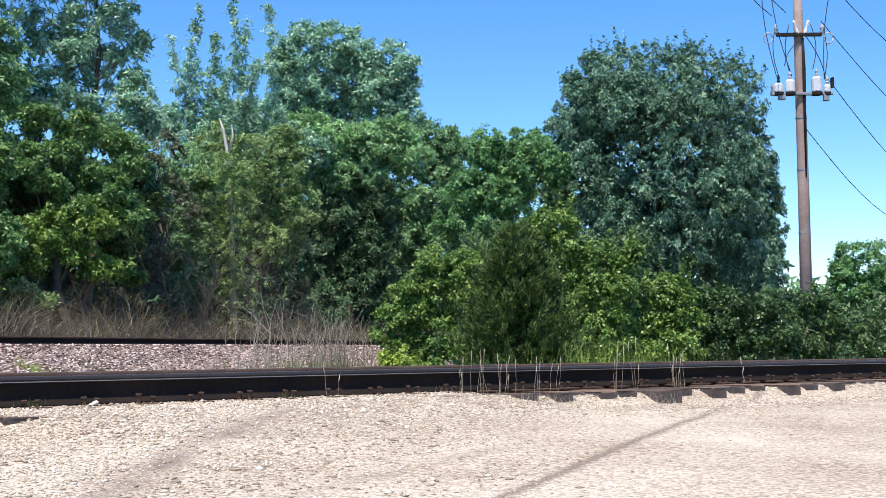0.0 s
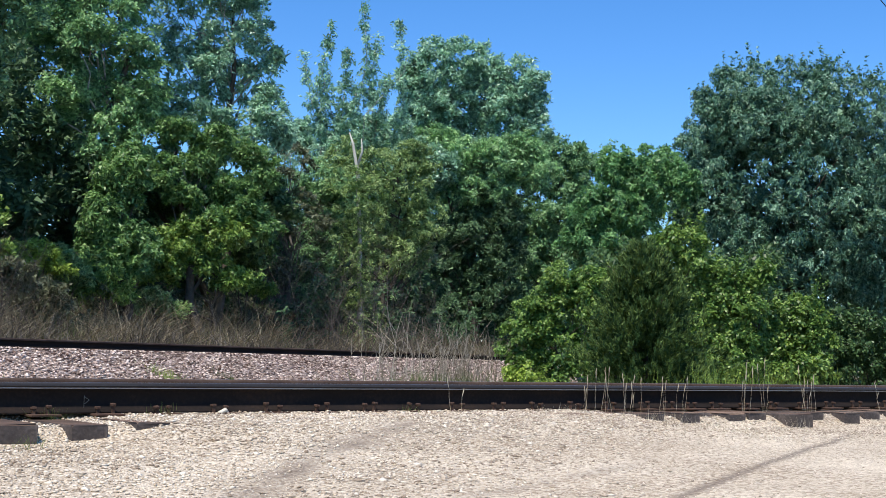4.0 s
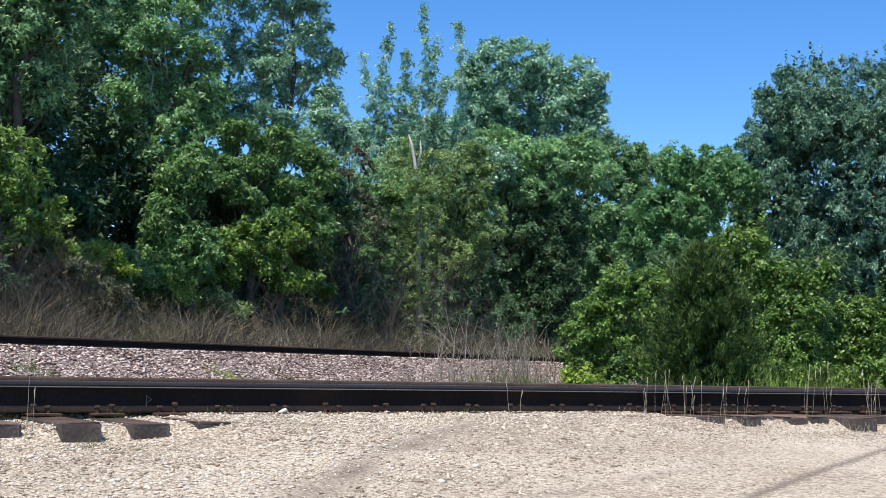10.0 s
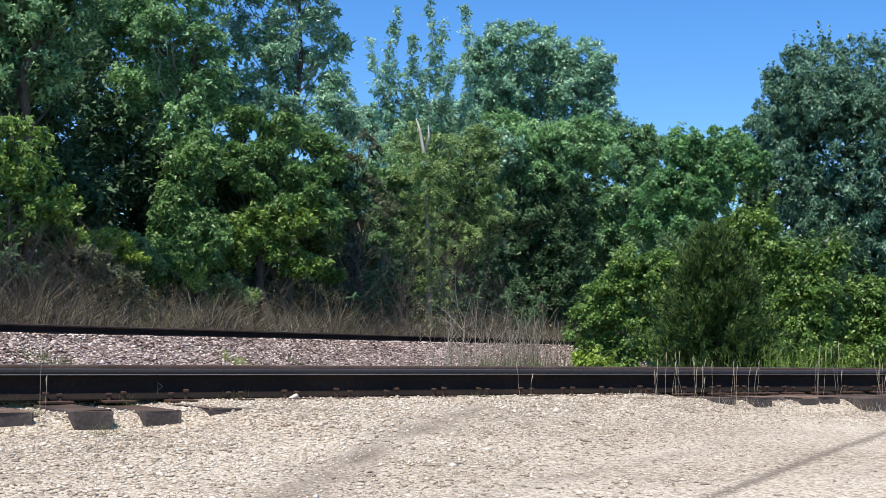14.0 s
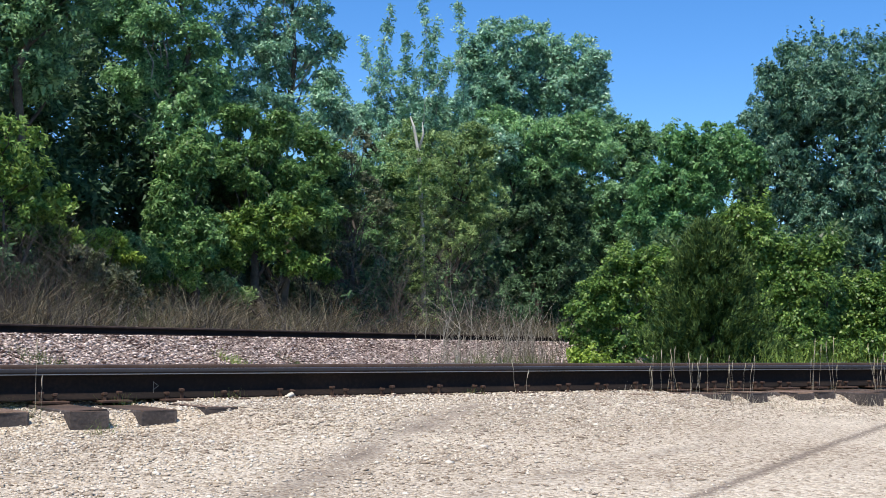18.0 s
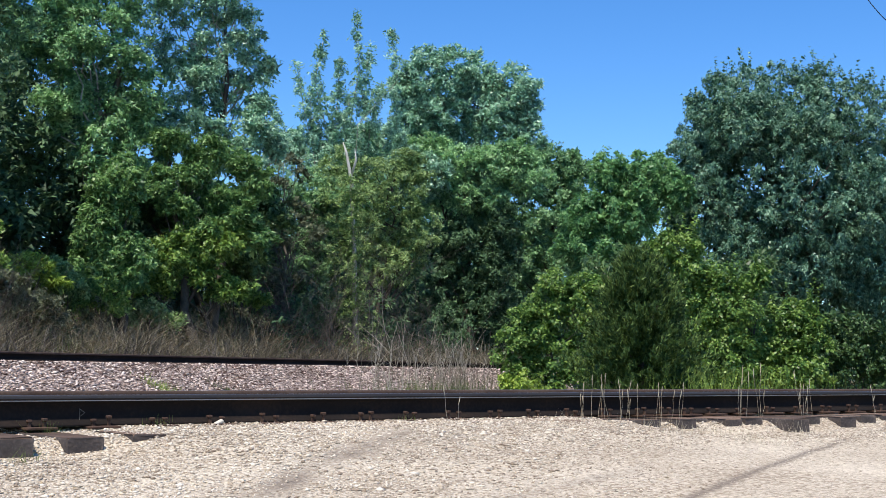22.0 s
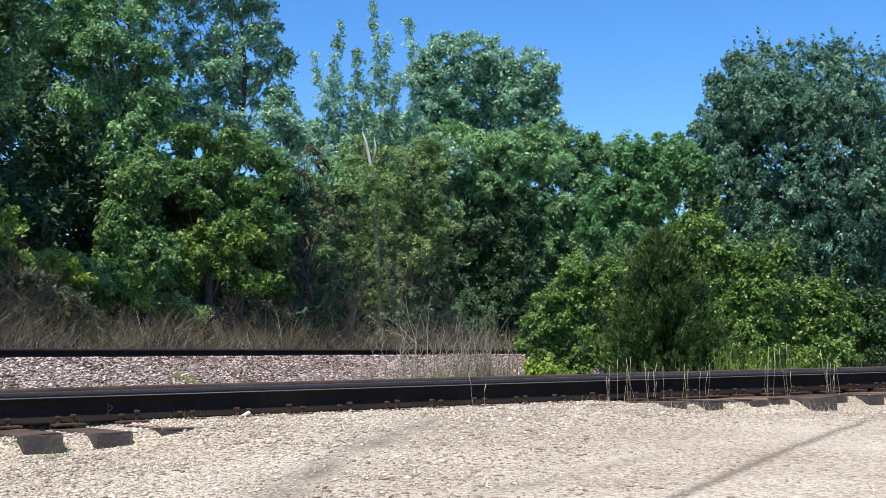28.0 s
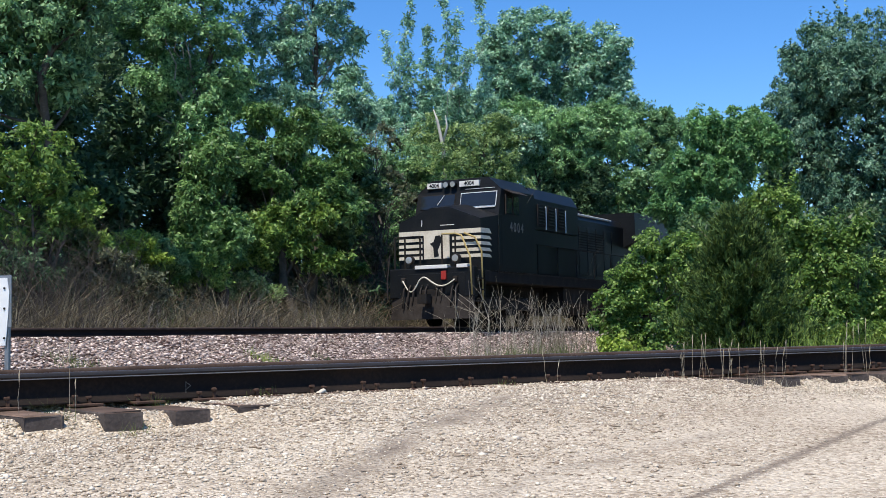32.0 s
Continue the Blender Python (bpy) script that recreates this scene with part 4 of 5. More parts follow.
shrub("bushy bright green shrub beside the ballast", -0.7, 28, [(-1.2, 2.1, 0.69, 0.61), (-2.2, 0.3, 0.52, 0.59), (0.0, 1.4, 0.69, 0.81), (0.3, 3.3, 0.47, 0.47), (-0.5, -0.5, 0.98, 0.55), (-0.4, 3.4, 0.61, 0.52), (-1.7, 1.8, 0.54, 0.54), (0.9, 3.1, 0.49, 0.61)], LEAF_BRIGHT, 41, sprays=1050)
shrub("small yellow-green shrub beside the ballast", -2.0, 25.5, [(-2.0, -0.8, 0.36, 0.34), (-2.6, -0.4, 0.17, 0.2), (-1.3, -1.1, 0.28, 0.28)], LEAF_YELLOW, 42, sprays=290, spray=.10)
shrub("tall bright green shrub behind a cedar", 4.3, 28, [(5.0, 4.8, 0.64, 0.64), (4.3, 5.5, 0.34, 0.34), (6.0, 3.6, 0.52, 0.59), (3.5, 3.9, 0.47, 0.59), (5.5, 1.5, 0.71, 0.81), (1.7, 3.5, 0.42, 0.52)], LEAF_BRIGHT, 43, sprays=1050, shoots=14)
shrub("leafy green shrub with arching shoots", 7.5, 28, [(7.1, 3.7, 0.39, 0.32), (8.4, 4.3, 0.22, 0.15), (7.8, 3.8, 0.27, 0.2), (7.4, 2.5, 0.64, 0.52), (7.0, 0.5, 0.71, 0.81)], LEAF_BRIGHT, 44, sprays=710, shoots=18)
shrub("leafy green shrub beside the track", 9.6, 29, [(9.6, 2.5, 0.59, 0.33), (8.9, 1.3, 0.61, 0.59), (10.2, 1.6, 0.53, 0.71), (9.5, 0.1, 0.86, 0.71)], LEAF_BRIGHT, 45, sprays=780, shoots=10)
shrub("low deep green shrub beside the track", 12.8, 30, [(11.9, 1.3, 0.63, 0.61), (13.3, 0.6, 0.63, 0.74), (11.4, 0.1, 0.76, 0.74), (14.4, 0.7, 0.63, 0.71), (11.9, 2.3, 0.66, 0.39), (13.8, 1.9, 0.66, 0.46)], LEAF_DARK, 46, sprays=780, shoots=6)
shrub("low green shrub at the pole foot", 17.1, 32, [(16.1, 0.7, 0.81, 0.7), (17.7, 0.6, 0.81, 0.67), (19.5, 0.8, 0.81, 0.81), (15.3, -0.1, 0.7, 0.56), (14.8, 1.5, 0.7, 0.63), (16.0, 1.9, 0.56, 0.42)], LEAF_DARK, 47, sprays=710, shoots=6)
# Dark gaps behind the cedar: shade put into the leaf colour.
shrub("green shrub behind the cedar, coloured dark for shade", 4.5, 32, [(3.8, 2.5, 1.09, 1.21), (8.3, 2.0, 1.09, 0.81), (1.5, 1.6, 0.84, 1.12)], LEAF_DARK, 48, sprays=710)


def build_cedar():
    """A cone of rising plumes, each a branchlet feathered with needle sprays."""
    rng = np.random.default_rng(50)
    base = on_land(3.25, 23)
    t = thing("cedar_bush", "dark green cedar bush with feathery upturned plumes", "bush", pose(*base))
    top = EYE[2] + 23 * math.tan(radians(5.0)) - base.z
    part("trunk", Geo().tube([(0, 0, -.2), (.02, 0, top * .5), (0, 0, top - .1)], [.08, .05, .01], 7), BARK, t, smooth=True)
    c, e = [], []
    for i in range(250):
        u = rng.random() ** 1.1
        z = .05 + u * (top - .1)
        wide = (1.32 * (1 - u) ** .5 + .02) * (.66 + .42 * rng.random()) * (1 + .10 * math.sin(i * 2.4))
        az = rng.uniform(0, 6.283)
        a = Vector((0, 0, max(z - .25 * wide, 0)))
        tip = Vector((math.cos(az) * wide, math.sin(az) * wide, z + .30 * wide + .10 + rng.uniform(-.1, .12)))
        way = (tip - a)
        if i % 16 == 0:
            part("branch", Geo().tube([a, a.lerp(tip, .55) - Vector((0, 0, .06 * wide)), tip], [.018, .012, .004], 5), BARK, t, smooth=True)
        for j in range(16):
            f = .25 + .75 * j / 15
            fat = .022 + .055 * math.sin(math.pi * min(1, (f - .2) * 1.15))
            c.append(a + way * f + Vector((rng.normal(0, fat), rng.normal(0, fat), -.14 * wide * math.sin(math.pi * f) + rng.normal(0, fat))))
            e.append((way.normalized() + Vector((0, 0, .75 * f))).normalized())
    c, e = np.array([v[:] for v in c]), np.array([v[:] for v in e])
    k = np.repeat(np.arange(len(c)), 22)
    n = len(k)
    way = e[k] + rng.normal(0, .42, (n, 3))
    way /= np.linalg.norm(way, axis=1, keepdims=True)
    side = np.cross(way, rng.normal(0, 1, (n, 3)))
    side /= np.linalg.norm(side, axis=1, keepdims=True)
    L = rng.uniform(.05, .12, n)[:, None]
    p = c[k] + rng.normal(0, .020, (n, 3))
    v = np.stack([p - side * L * .15, p + side * L * .15, p + way * L], 1)
    tagged(part("foliage", raw_mesh("foliage", v.reshape(-1, 3), np.arange(3 * n).reshape(-1, 3), CEDAR), None, t), kind="stuff")


build_cedar()


def grasses(name, label, x, y, tall, mat, seed, lean=.25, width=.008, base_z=None, category="grass"):
    """Leaning blades on the ground."""
    rng = np.random.default_rng(seed)
    n = len(x)
    z = land(x, y) - .02 if base_z is None else base_z
    h = tall * rng.uniform(.3, 1.25, n)
    a = rng.uniform(0, 6.283, n)
    l = np.abs(rng.normal(0, lean, n)) * h
    b = rng.uniform(0, 6.283, n)
    wx, wy = np.cos(b) * width, np.sin(b) * width
    p0 = np.stack([x, y, z], 1)
    p2 = p0 + np.stack([np.cos(a) * l, np.sin(a) * l, h], 1)
    w = np.stack([wx, wy, 0 * wx], 1)
    v = np.stack([p0 - w, p0 + w, p2], 1)
    f = np.arange(3 * n).reshape(-1, 3)
    return tagged(new(name, raw_mesh(name, v.reshape(-1, 3), f, mat)), label, category, kind="stuff")


def arching(name, label, x, y, tall, mat, seed, width):
    """Dead stems that rise and bend over, in three joints."""
    rng = np.random.default_rng(seed)
    n = len(x)
    h = np.maximum(tall, .25) * rng.uniform(.4, 1.3, n)
    a = rng.normal(.4, 1.1, n) + np.where(rng.random(n) < .3, 3.1, 0)
    bend = h * rng.uniform(.3, 1.7, n)
    z = land(x, y) - .03
    w = np.stack([np.full(n, .8), np.full(n, .6), np.zeros(n)], 1) * width
    pts = [np.stack([x + np.cos(a) * bend * u ** 2, y + np.sin(a) * bend * u ** 2, z + h * (1.25 * u - .35 * u ** 3 * np.minimum(bend / h, 1) * 1.6)], 1) for u in (0, .4, .75, 1.0)]
    v = np.stack([pts[0] - w, pts[0] + w, pts[1] - w * .8, pts[1] + w * .8, pts[2] - w * .5, pts[2] + w * .5, pts[3]], 1)
    f = np.array([(0, 1, 3), (0, 3, 2), (2, 3, 5), (2, 5, 4), (4, 5, 6)])
    faces = (f[None] + (np.arange(n) * 7)[:, None, None]).reshape(-1, 3)
    return tagged(new(name, raw_mesh(name, v.reshape(-1, 3), faces, mat)), label, "grass", kind="stuff")


def band(n, s0, s1, q0, q1, seed):
    rng = np.random.default_rng(seed)
    s, q = rng.uniform(s0, s1, n), rng.uniform(q0, q1, n)
    return U2.x * s + N2.x * (D2 + q), U2.y * s + N2.y * (D2 + q)


x, y = band(30000, 6, 64, 2.9, 10, 60)
arching("dry_grass", "tall brownish dry grass bent over behind the far track", x, y, 1.22 + .75 * wobble(x * .9, y * .9), DRY, 61, .011)
x, y = band(16000, 6, 64, 2.9, 7, 64)
arching("dry_grass", "greyish brown dead weeds bent over in the grass", x, y, 1.0 + .6 * wobble(x * 1.3 + 2, y * 1.3), TWIG, 65, .008)
x, y = band(22000, 6, 62, 3.2, 11, 62)
grasses("green_weeds", "green weeds among the dry grass", x, y, .9 + .5 * wobble(x * .7 + 3, y * .7), WEED, 63, .6, .010)


def undergrowth(seed, az0, az1, q0, q1, low, high, count, mat, label, leaf=.155, clump=.35, d=None, deep=1.5):
    """A thick hedge of leafy sprays: along the foot of the wood, or at the distances d."""
    rng = np.random.default_rng(seed)
    az = np.radians(rng.uniform(az0, az1, count))
    if d:
        r = d[0] + (d[1] - d[0]) * (np.degrees(az) - az0) / (az1 - az0) + rng.uniform(-deep, deep, count)
    else:
        r = (D2 + rng.uniform(q0, q1, count)) / (np.sin(az) * N2.x + np.cos(az) * N2.y)
    x, y = r * np.sin(az), r * np.cos(az)
    top = low + (high - low) * (.65 + .35 * np.sin(az * 37 + seed) * np.sin(az * 91 + 2 * seed))
    z = land(x, y) + rng.random(count) ** .8 * top
    o = np.stack([-np.sin(az), -np.cos(az), .4 + 0 * az], 1) + rng.normal(0, .5, (count, 3))
    o /= np.linalg.norm(o, axis=1, keepdims=True)
    tagged(new("undergrowth", sprays_mesh("undergrowth", np.stack([x, y, z], 1), o, clump, leaf, .75, mat, rng)), label, "undergrowth", kind="stuff")


# Leaf sheets closing gaps; those in LEAF_SHADE have shade as their colour.
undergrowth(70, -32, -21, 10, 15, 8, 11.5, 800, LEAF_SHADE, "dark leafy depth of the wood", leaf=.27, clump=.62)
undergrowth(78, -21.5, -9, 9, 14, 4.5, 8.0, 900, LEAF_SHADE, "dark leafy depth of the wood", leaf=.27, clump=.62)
undergrowth(69, -33, -4, 12, 16, 2.5, 6.0, 900, LEAF_SHADE, "leafy floor of the wood, coloured dark for shade", leaf=.30, clump=.6)
undergrowth(79, -9.5, 3, 9, 15, 6, 12, 1400, LEAF_DEEP, "dark leafy depth of the wood", leaf=.34, clump=.75)
undergrowth(75, -34, 40, 0, 0, 4, 8, 900, LEAF_DEEP, "far woods closing the horizon", leaf=.75, clump=1.5, d=(110, 135))
undergrowth(76, -12, 2, 6.5, 10, 2, 7.5, 620, LEAF_SHADE, "leafy depth behind the thicket, coloured for shade", leaf=.27, clump=.55)
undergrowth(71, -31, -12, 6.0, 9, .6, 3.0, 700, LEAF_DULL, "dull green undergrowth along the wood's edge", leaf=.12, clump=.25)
undergrowth(72, -13, 0, 4.8, 7, 1.0, 4.2, 620, LEAF_SHADE, "undergrowth along the wood's edge, coloured for shade", leaf=.17, clump=.36)
# Shade under the round crown, given by dark leaf colour.
undergrowth(73, 3.2, 14.2, 0, 0, 5, 8.0, 560, LEAF_SHADE, "hedge beyond the round tree, coloured for shade", leaf=.36, clump=.8, d=(62, 66))
# Next three get their shade from the dark leaf colour.
undergrowth(77, 15, 27, 0, 0, 1, 3.2, 300, LEAF_DARK, "low hedge beyond the pole, coloured dark for shade", leaf=.3, clump=.5, d=(58, 62))
undergrowth(68, .8, 9, 0, 0, 3.2, 5.4, 420, LEAF_DARK, "hedge behind the shrubs, coloured dark for shade", leaf=.2, clump=.42, d=(44, 50))
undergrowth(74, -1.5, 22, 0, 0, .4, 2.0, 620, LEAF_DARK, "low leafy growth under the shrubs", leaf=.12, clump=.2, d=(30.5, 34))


def thicket(az, d, wide, tall, count, seed, label, mat=TWIG, lean=.5, thick=.012, fork=.25):
    """A tangle of bare stems that fork once or twice."""
    rng = np.random.default_rng(seed)
    base = on_land(az, d)
    g = Geo()
    for i in range(count):
        p = Vector((rng.normal(0, wide * .45), rng.normal(0, wide * .25), 0))
        p.z = land_at(base + p) - base.z - .05
        h = tall * rng.uniform(.45, 1.1)
        tip = p + Vector((rng.normal(0, lean * h * .5), rng.normal(0, lean * h * .3), h))
        path = limb_path(p, tip, rng, -.04, 5)
        g.tube(path, [thick * (1 - .75 * j / 4) for j in range(5)], 3, False)
        for k in range(rng.integers(2, 7)):
            a = path[rng.integers(1, 4)]
            b = a + Vector((rng.normal(0, fork * h), rng.normal(0, fork * .6 * h), rng.uniform(.1, .35) * h))
            g.tube([a, a.lerp(b, .5) + Vector((0, 0, .02 * h)), b], [thick * .5, thick * .35, thick * .15], 3, False)
    t = thing("thicket", label, "thicket", pose(*base))
    tagged(part("tangle", g, mat, t), kind="stuff")
    return t


thicket(-11.9, past(-11.9, 5), 3.4, 5.4, 110, 80, "tangle of bare grey brown twigs at the wood's edge", thick=.009, lean=.9)
# Corner's shade is put in by giving these twigs the darker bark colour.
for az, seed in ((-28.6, 87), (-26.9, 88)):
    thicket(az, past(az, 4.4), 2.2, 3.2, 90, seed, "tangle of bare stems at the wood's corner, coloured dark for shade", lean=.8, thick=.0075, mat=BARK)
thicket(-8.6, past(-8.6, 4.2), 4.0, 3.6, 150, 81, "tangle of bare grey twigs under an olive tree", thick=.0065, lean=.6)
for az, q, seed in ((-28.0, 3.8, 141), (-25.0, 4.2, 142), (-22.0, 3.8, 143), (-19.2, 4.3, 144), (-16.6, 3.8, 145), (-14.2, 4.0, 146)):
    thicket(az, past(az, q), 3.0, 1.9, 70, seed, "bare purplish brown weed stems in the dry grass", mat=DRY, lean=1.0, thick=.0045)
thicket(-5.9, 29, 1.9, 1.65, 70, 83, "tall pale dead weeds on the ballast's edge", mat=DEAD, lean=.34, thick=.0085, fork=.15)
thicket(-8.3, 24, .5, 1.8, 9, 84, "a few tall thin dead stems beside the ballast", mat=DEAD, lean=.25, thick=.009)
thicket(-4.6, 28, .9, 1.45, 60, 86, "pale straw-coloured weeds beside the ballast", mat=DEAD, lean=.3, thick=.0085, fork=.10)


def stalks(s, count, tall, seed):
    """Seeding grass stalks by the near rail."""
    rng = np.random.default_rng(seed)
    base = near_track(s, -.34, 0)
    base.z = land_at(base)
    t = thing("grass_tuft", "thin straw-coloured seeding grass stalks beside the rail", "grass", pose(*base), group="stalks along the near rail")
    for i in range(count):
        p = Vector((rng.normal(0, .05), rng.normal(0, .05), -.02))
        h = tall * rng.uniform(.45, 1.15)
        tip = p + Vector((rng.normal(0, .09) * h, rng.normal(0, .09) * h, h))
        path = [p.lerp(tip, j / 4) + Vector((rng.normal(0, .004), rng.normal(0, .004), 0)) for j in range(5)]
        stalk = part("stalk", Geo().tube(path, [.0019, .0017, .0014, .0012, .001], 3, False), STRAW, t)
        part("seed_head", Geo().tube([path[3].lerp(path[4], .3), path[4], path[4] + Vector((.005, 0, .03))], [.002, .0048, .001], 4), STRAW, stalk)


for k, (s, n, h) in enumerate(((2.05, 1, .34), (2.42, 2, .42), (6.32, 2, .40), (7.5, 2, .40), (7.62, 2, .38), (7.82, 3, .42), (7.95, 3, .46), (8.08, 3, .44), (8.2, 2, .38), (8.45, 3, .42), (8.75, 3, .42), (9.68, 4, .44), (9.8, 3, .46), (10.35, 3, .42), (10.5, 4, .52), (11.6, 2, .4))):
    stalks(s, n, h, 90 + k)

def tufts(az, d, count, spread, tall, mat, seed, label):
    rng = np.random.default_rng(seed)
    c = polar(az, d)
    x, y = c.x + rng.normal(0, spread, count), c.y + rng.normal(0, spread * .5, count)
    grasses("grass_tuft", label, x, y, tall, mat, seed + 1, .5, .006)


def near_tuft(s, q, count, spread, tall, mat, seed, label):
    c = near_track(s, q, 0)
    rng = np.random.default_rng(seed)
    grasses("grass_tuft", label, c.x + rng.normal(0, spread, count), c.y + rng.normal(0, spread, count), tall, mat, seed + 1, .7, .0022)


for k, (s, q, n, spread, tall) in enumerate(((3.07, -.16, 50, .05, .10), (3.86, -.12, 45, .06, .09), (2.59, -.98, 50, .06, .10), (5.9, -.16, 40, .06, .07), (2.24, -.72, 50, .05, .12))):
    near_tuft(s, q, n, spread, tall, WEED, 170 + 2 * k, "small green weed sprouting between the ties")
for k, (s, q, n, spread, tall) in enumerate(((7.75, -1.55, 130, .16, .12), (7.9, -1.95, 130, .16, .10), (7.65, -1.15, 110, .14, .12), (8.7, -.95, 120, .16, .14), (9.4, -1.1, 120, .18, .14), (7.2, -.55, 90, .12, .10))):
    near_tuft(s, q, n // 2, spread, tall, STRAW, 190 + 2 * k, "thin dry grass growing through the gravel")
tufts(-17.4, past(-17.4, -2.1), 240, .30, .22, LEAF_YELLOW, 110, "yellow-green weeds growing on the ballast")
tufts(-25.2, past(-25.2, -2.1), 320, .45, .24, WEED, 112, "green weeds growing on the ballast")
tufts(-15.0, past(-15.0, -2.1), 90, .25, .2, WEED, 114, "green weeds growing on the ballast")
tufts(7.4, 19, 700, .55, .75, LEAF_YELLOW, 116, "tall fresh green grass before the shrubs")
tufts(1.0, 20, 500, .9, .6, WEED, 118, "ragged green grass before the shrubs")
tufts(11.5, 22, 500, .9, .6, WEED, 120, "ragged green grass before the shrubs")
tufts(-5.6, 26, 1300, 1.0, .55, WEED, 122, "green weeds among the dead stems")


def build_details():
    p = near_track(4.30, -.13, TOP1 - HIGH1 + .006)
    g = Geo()
    b = bmesh.new()
    bmesh.ops.create_icosphere(b, subdivisions=2, radius=.028)
    b.verts.index_update()
    g.add([(v.co.x * 1.3, v.co.y, v.co.z * .7 + .01 * math.sin(v.co.x * 90)) for v in b.verts], [[v.index for v in f.verts] for f in b.faces])
    b.free()
    tagged(new("stone", g.mesh("stone", CREAM, True)), "rounded white stone lying against the rail", "stone").matrix_basis = pose(*p, 0, 0, 20)
    # chalk mark on the web of the near rail
    p, ahead = near_track(3.34, -.0115, 1.185), (near_track(3.4, 0, 0) - near_track(3.3, 0, 0)).normalized()
    mark = thing("chalk_mark", "white chalk flag mark on the rail's web", "mark", pose(*p, 0, 0, math.degrees(math.atan2(ahead.y, ahead.x))))
    for a, c in (((0, .0, -.03), (0, 0, .06)), ((0, 0, .055), (.035, 0, .03)), ((.035, 0, .03), (0, 0, .005))):
        part("stroke", Geo().tube([a, c], .0022, 4), FADED, mark)


build_details()


# ---- pole, wires, sign ----
def build_pole():
    base = on_land(15.68, 38)
    pole = thing("utility_pole", "weathered brown timber utility pole with cross-arms and pale switchgear", "utility pole", pose(*base))
    up = 1.5 - base.z
    H, L = 8.93 + up, 7.42 + up
    part("shaft", Geo().tube([(0, 0, -.5), (0, 0, 5), (-.02, 0, 9), (-.03, 0, 12.9)], [.185, .16, .142, .115], 12), POLE_WOOD, pole, smooth=True)
    part("crossarm", Geo().box(-.72, .58, -.24, -.14, H - .05, H + .05, .01), GRIME, pole)
    T = 10.82 + up
    part("crossarm", Geo().box(-1.2, 1.2, -.26, -.15, T - .06, T + .06, .012), POLE_WOOD, pole, "grey timber top arm")
    for x0 in (-1.12, -.5, .5, 1.12):
        part("insulator", Geo().tube([(x0, -.2, T + .05), (x0, -.2, T + .14), (x0, -.2, T + .16), (x0, -.2, T + .28)], [.025, .055, .035, .04], 8), CERAMIC, pole)
    for x0, x1 in ((-1.12, -.74), (-.9, -.3), (1.0, .62)):
        part("jumper_wire", Geo().tube([(x0 + (x1 - x0) * i / 8 - .12 * math.sin(math.pi * i / 8), -.2, T + (L + .3 - T) * i / 8) for i in range(9)], .0125, 5), WIRE, pole, smooth=True)
    for az, d, z, x0 in ((8.5, 26, 14.6, -1.12), (9.2, 25, 15.0, -.5)):
        a, b = Vector((x0, -.2, T + .28)), polar(az, d, z) - base
        part("wire", Geo().tube([a.lerp(b, i / 12) - Vector((0, 0, .5 * math.sin(math.pi * i / 12))) for i in range(13)], .0125, 5), WIRE, pole, smooth=True)
    part("crossarm", Geo().box(-.92, .86, -.25, -.13, L - .25, L - .17, .01), GALV, pole)
    for x0, w, h in ((-.69, .135, .24), (-.36, .145, .34), (.40, .155, .42), (.70, .10, .20)):
        can = part("switch_can", Geo().tube([(x0, -.2, L - .2), (x0, -.2, L - .14), (x0, -.2, L - .2 + h), (x0, -.2, L - .14 + h)], [w * .8, w, w, w * .6], 12), TANK, pole, "pale grey enamel switchgear can")
        part("bushing", Geo().tube([(x0, -.2, L - .14 + h), (x0, -.2, L - .08 + h), (x0, -.2, L - .05 + h), (x0, -.2, L + .02 + h), (x0, -.2, L + .1 + h)], [.03, .055, .03, .05, .02], 8), GRIME if x0 < -.6 else CERAMIC, can)
        part("base_ring", Geo().tube([(x0, -.2, L - .25), (x0, -.2, L - .17)], w * 1.06, 12), GRIME, can)
    part("conduit", Geo().tube([(.05, -.15, H - .1), (.06, -.17, L + .5), (.05, -.17, L - .4), (.04, -.17, L - 2.6)], [.035, .05, .045, .02], 7), GRIME, pole, "dark cable conduit strapped to the shaft", smooth=True)
    for z in (L - .9, L - 2.4, L - 4.2):
        part("band", Geo().tube([(-.01, 0, z), (-.01, 0, z + .05)], .163, 12), GALV, pole, "steel band round the shaft")
    part("bracket", Geo().box(-.7, -.5, -.28, -.12, L - .38, L - .25, .02), GALV, pole)
    part("bracket", Geo().box(.58, .74, -.28, -.12, L - .42, L - .25, .02), GALV, pole)
    part("drop_box", Geo().box(.80, .88, -.3, -.14, L - .05, L + .25, .02), GRIME, pole)
    for x0, z in ((-.86, L - .2), (-.72, H), (.6, H)):
        part("insulator", Geo().tube([(x0, -.19, z), (x0, -.19, z + .08), (x0, -.19, z + .1), (x0, -.19, z + .2), (x0, -.19, z + .3)], [.03, .07, .035, .06, .03], 8), CERAMIC, pole)
    for x0 in (-.2, .2):
        part("insulator", Geo().tube([(x0 * .3, -.2, H - .05), (x0 * .6, -.2, H + .08), (x0 * .75, -.2, H + .2), (x0, -.2, H + .36), (x0 * 1.1, -.2, H + .42)], [.03, .05, .035, .05, .02], 8), TANK, pole, "white slanting insulator")
    for x0 in (-.95, .78):
        part("loop", Geo().tube([(x0 + .13 * math.cos(a), -.2, H - .1 + .16 * math.sin(a)) for a in [i * .7 for i in range(10)]], .018, 5), CERAMIC, pole, "grey coil of cable", smooth=True)
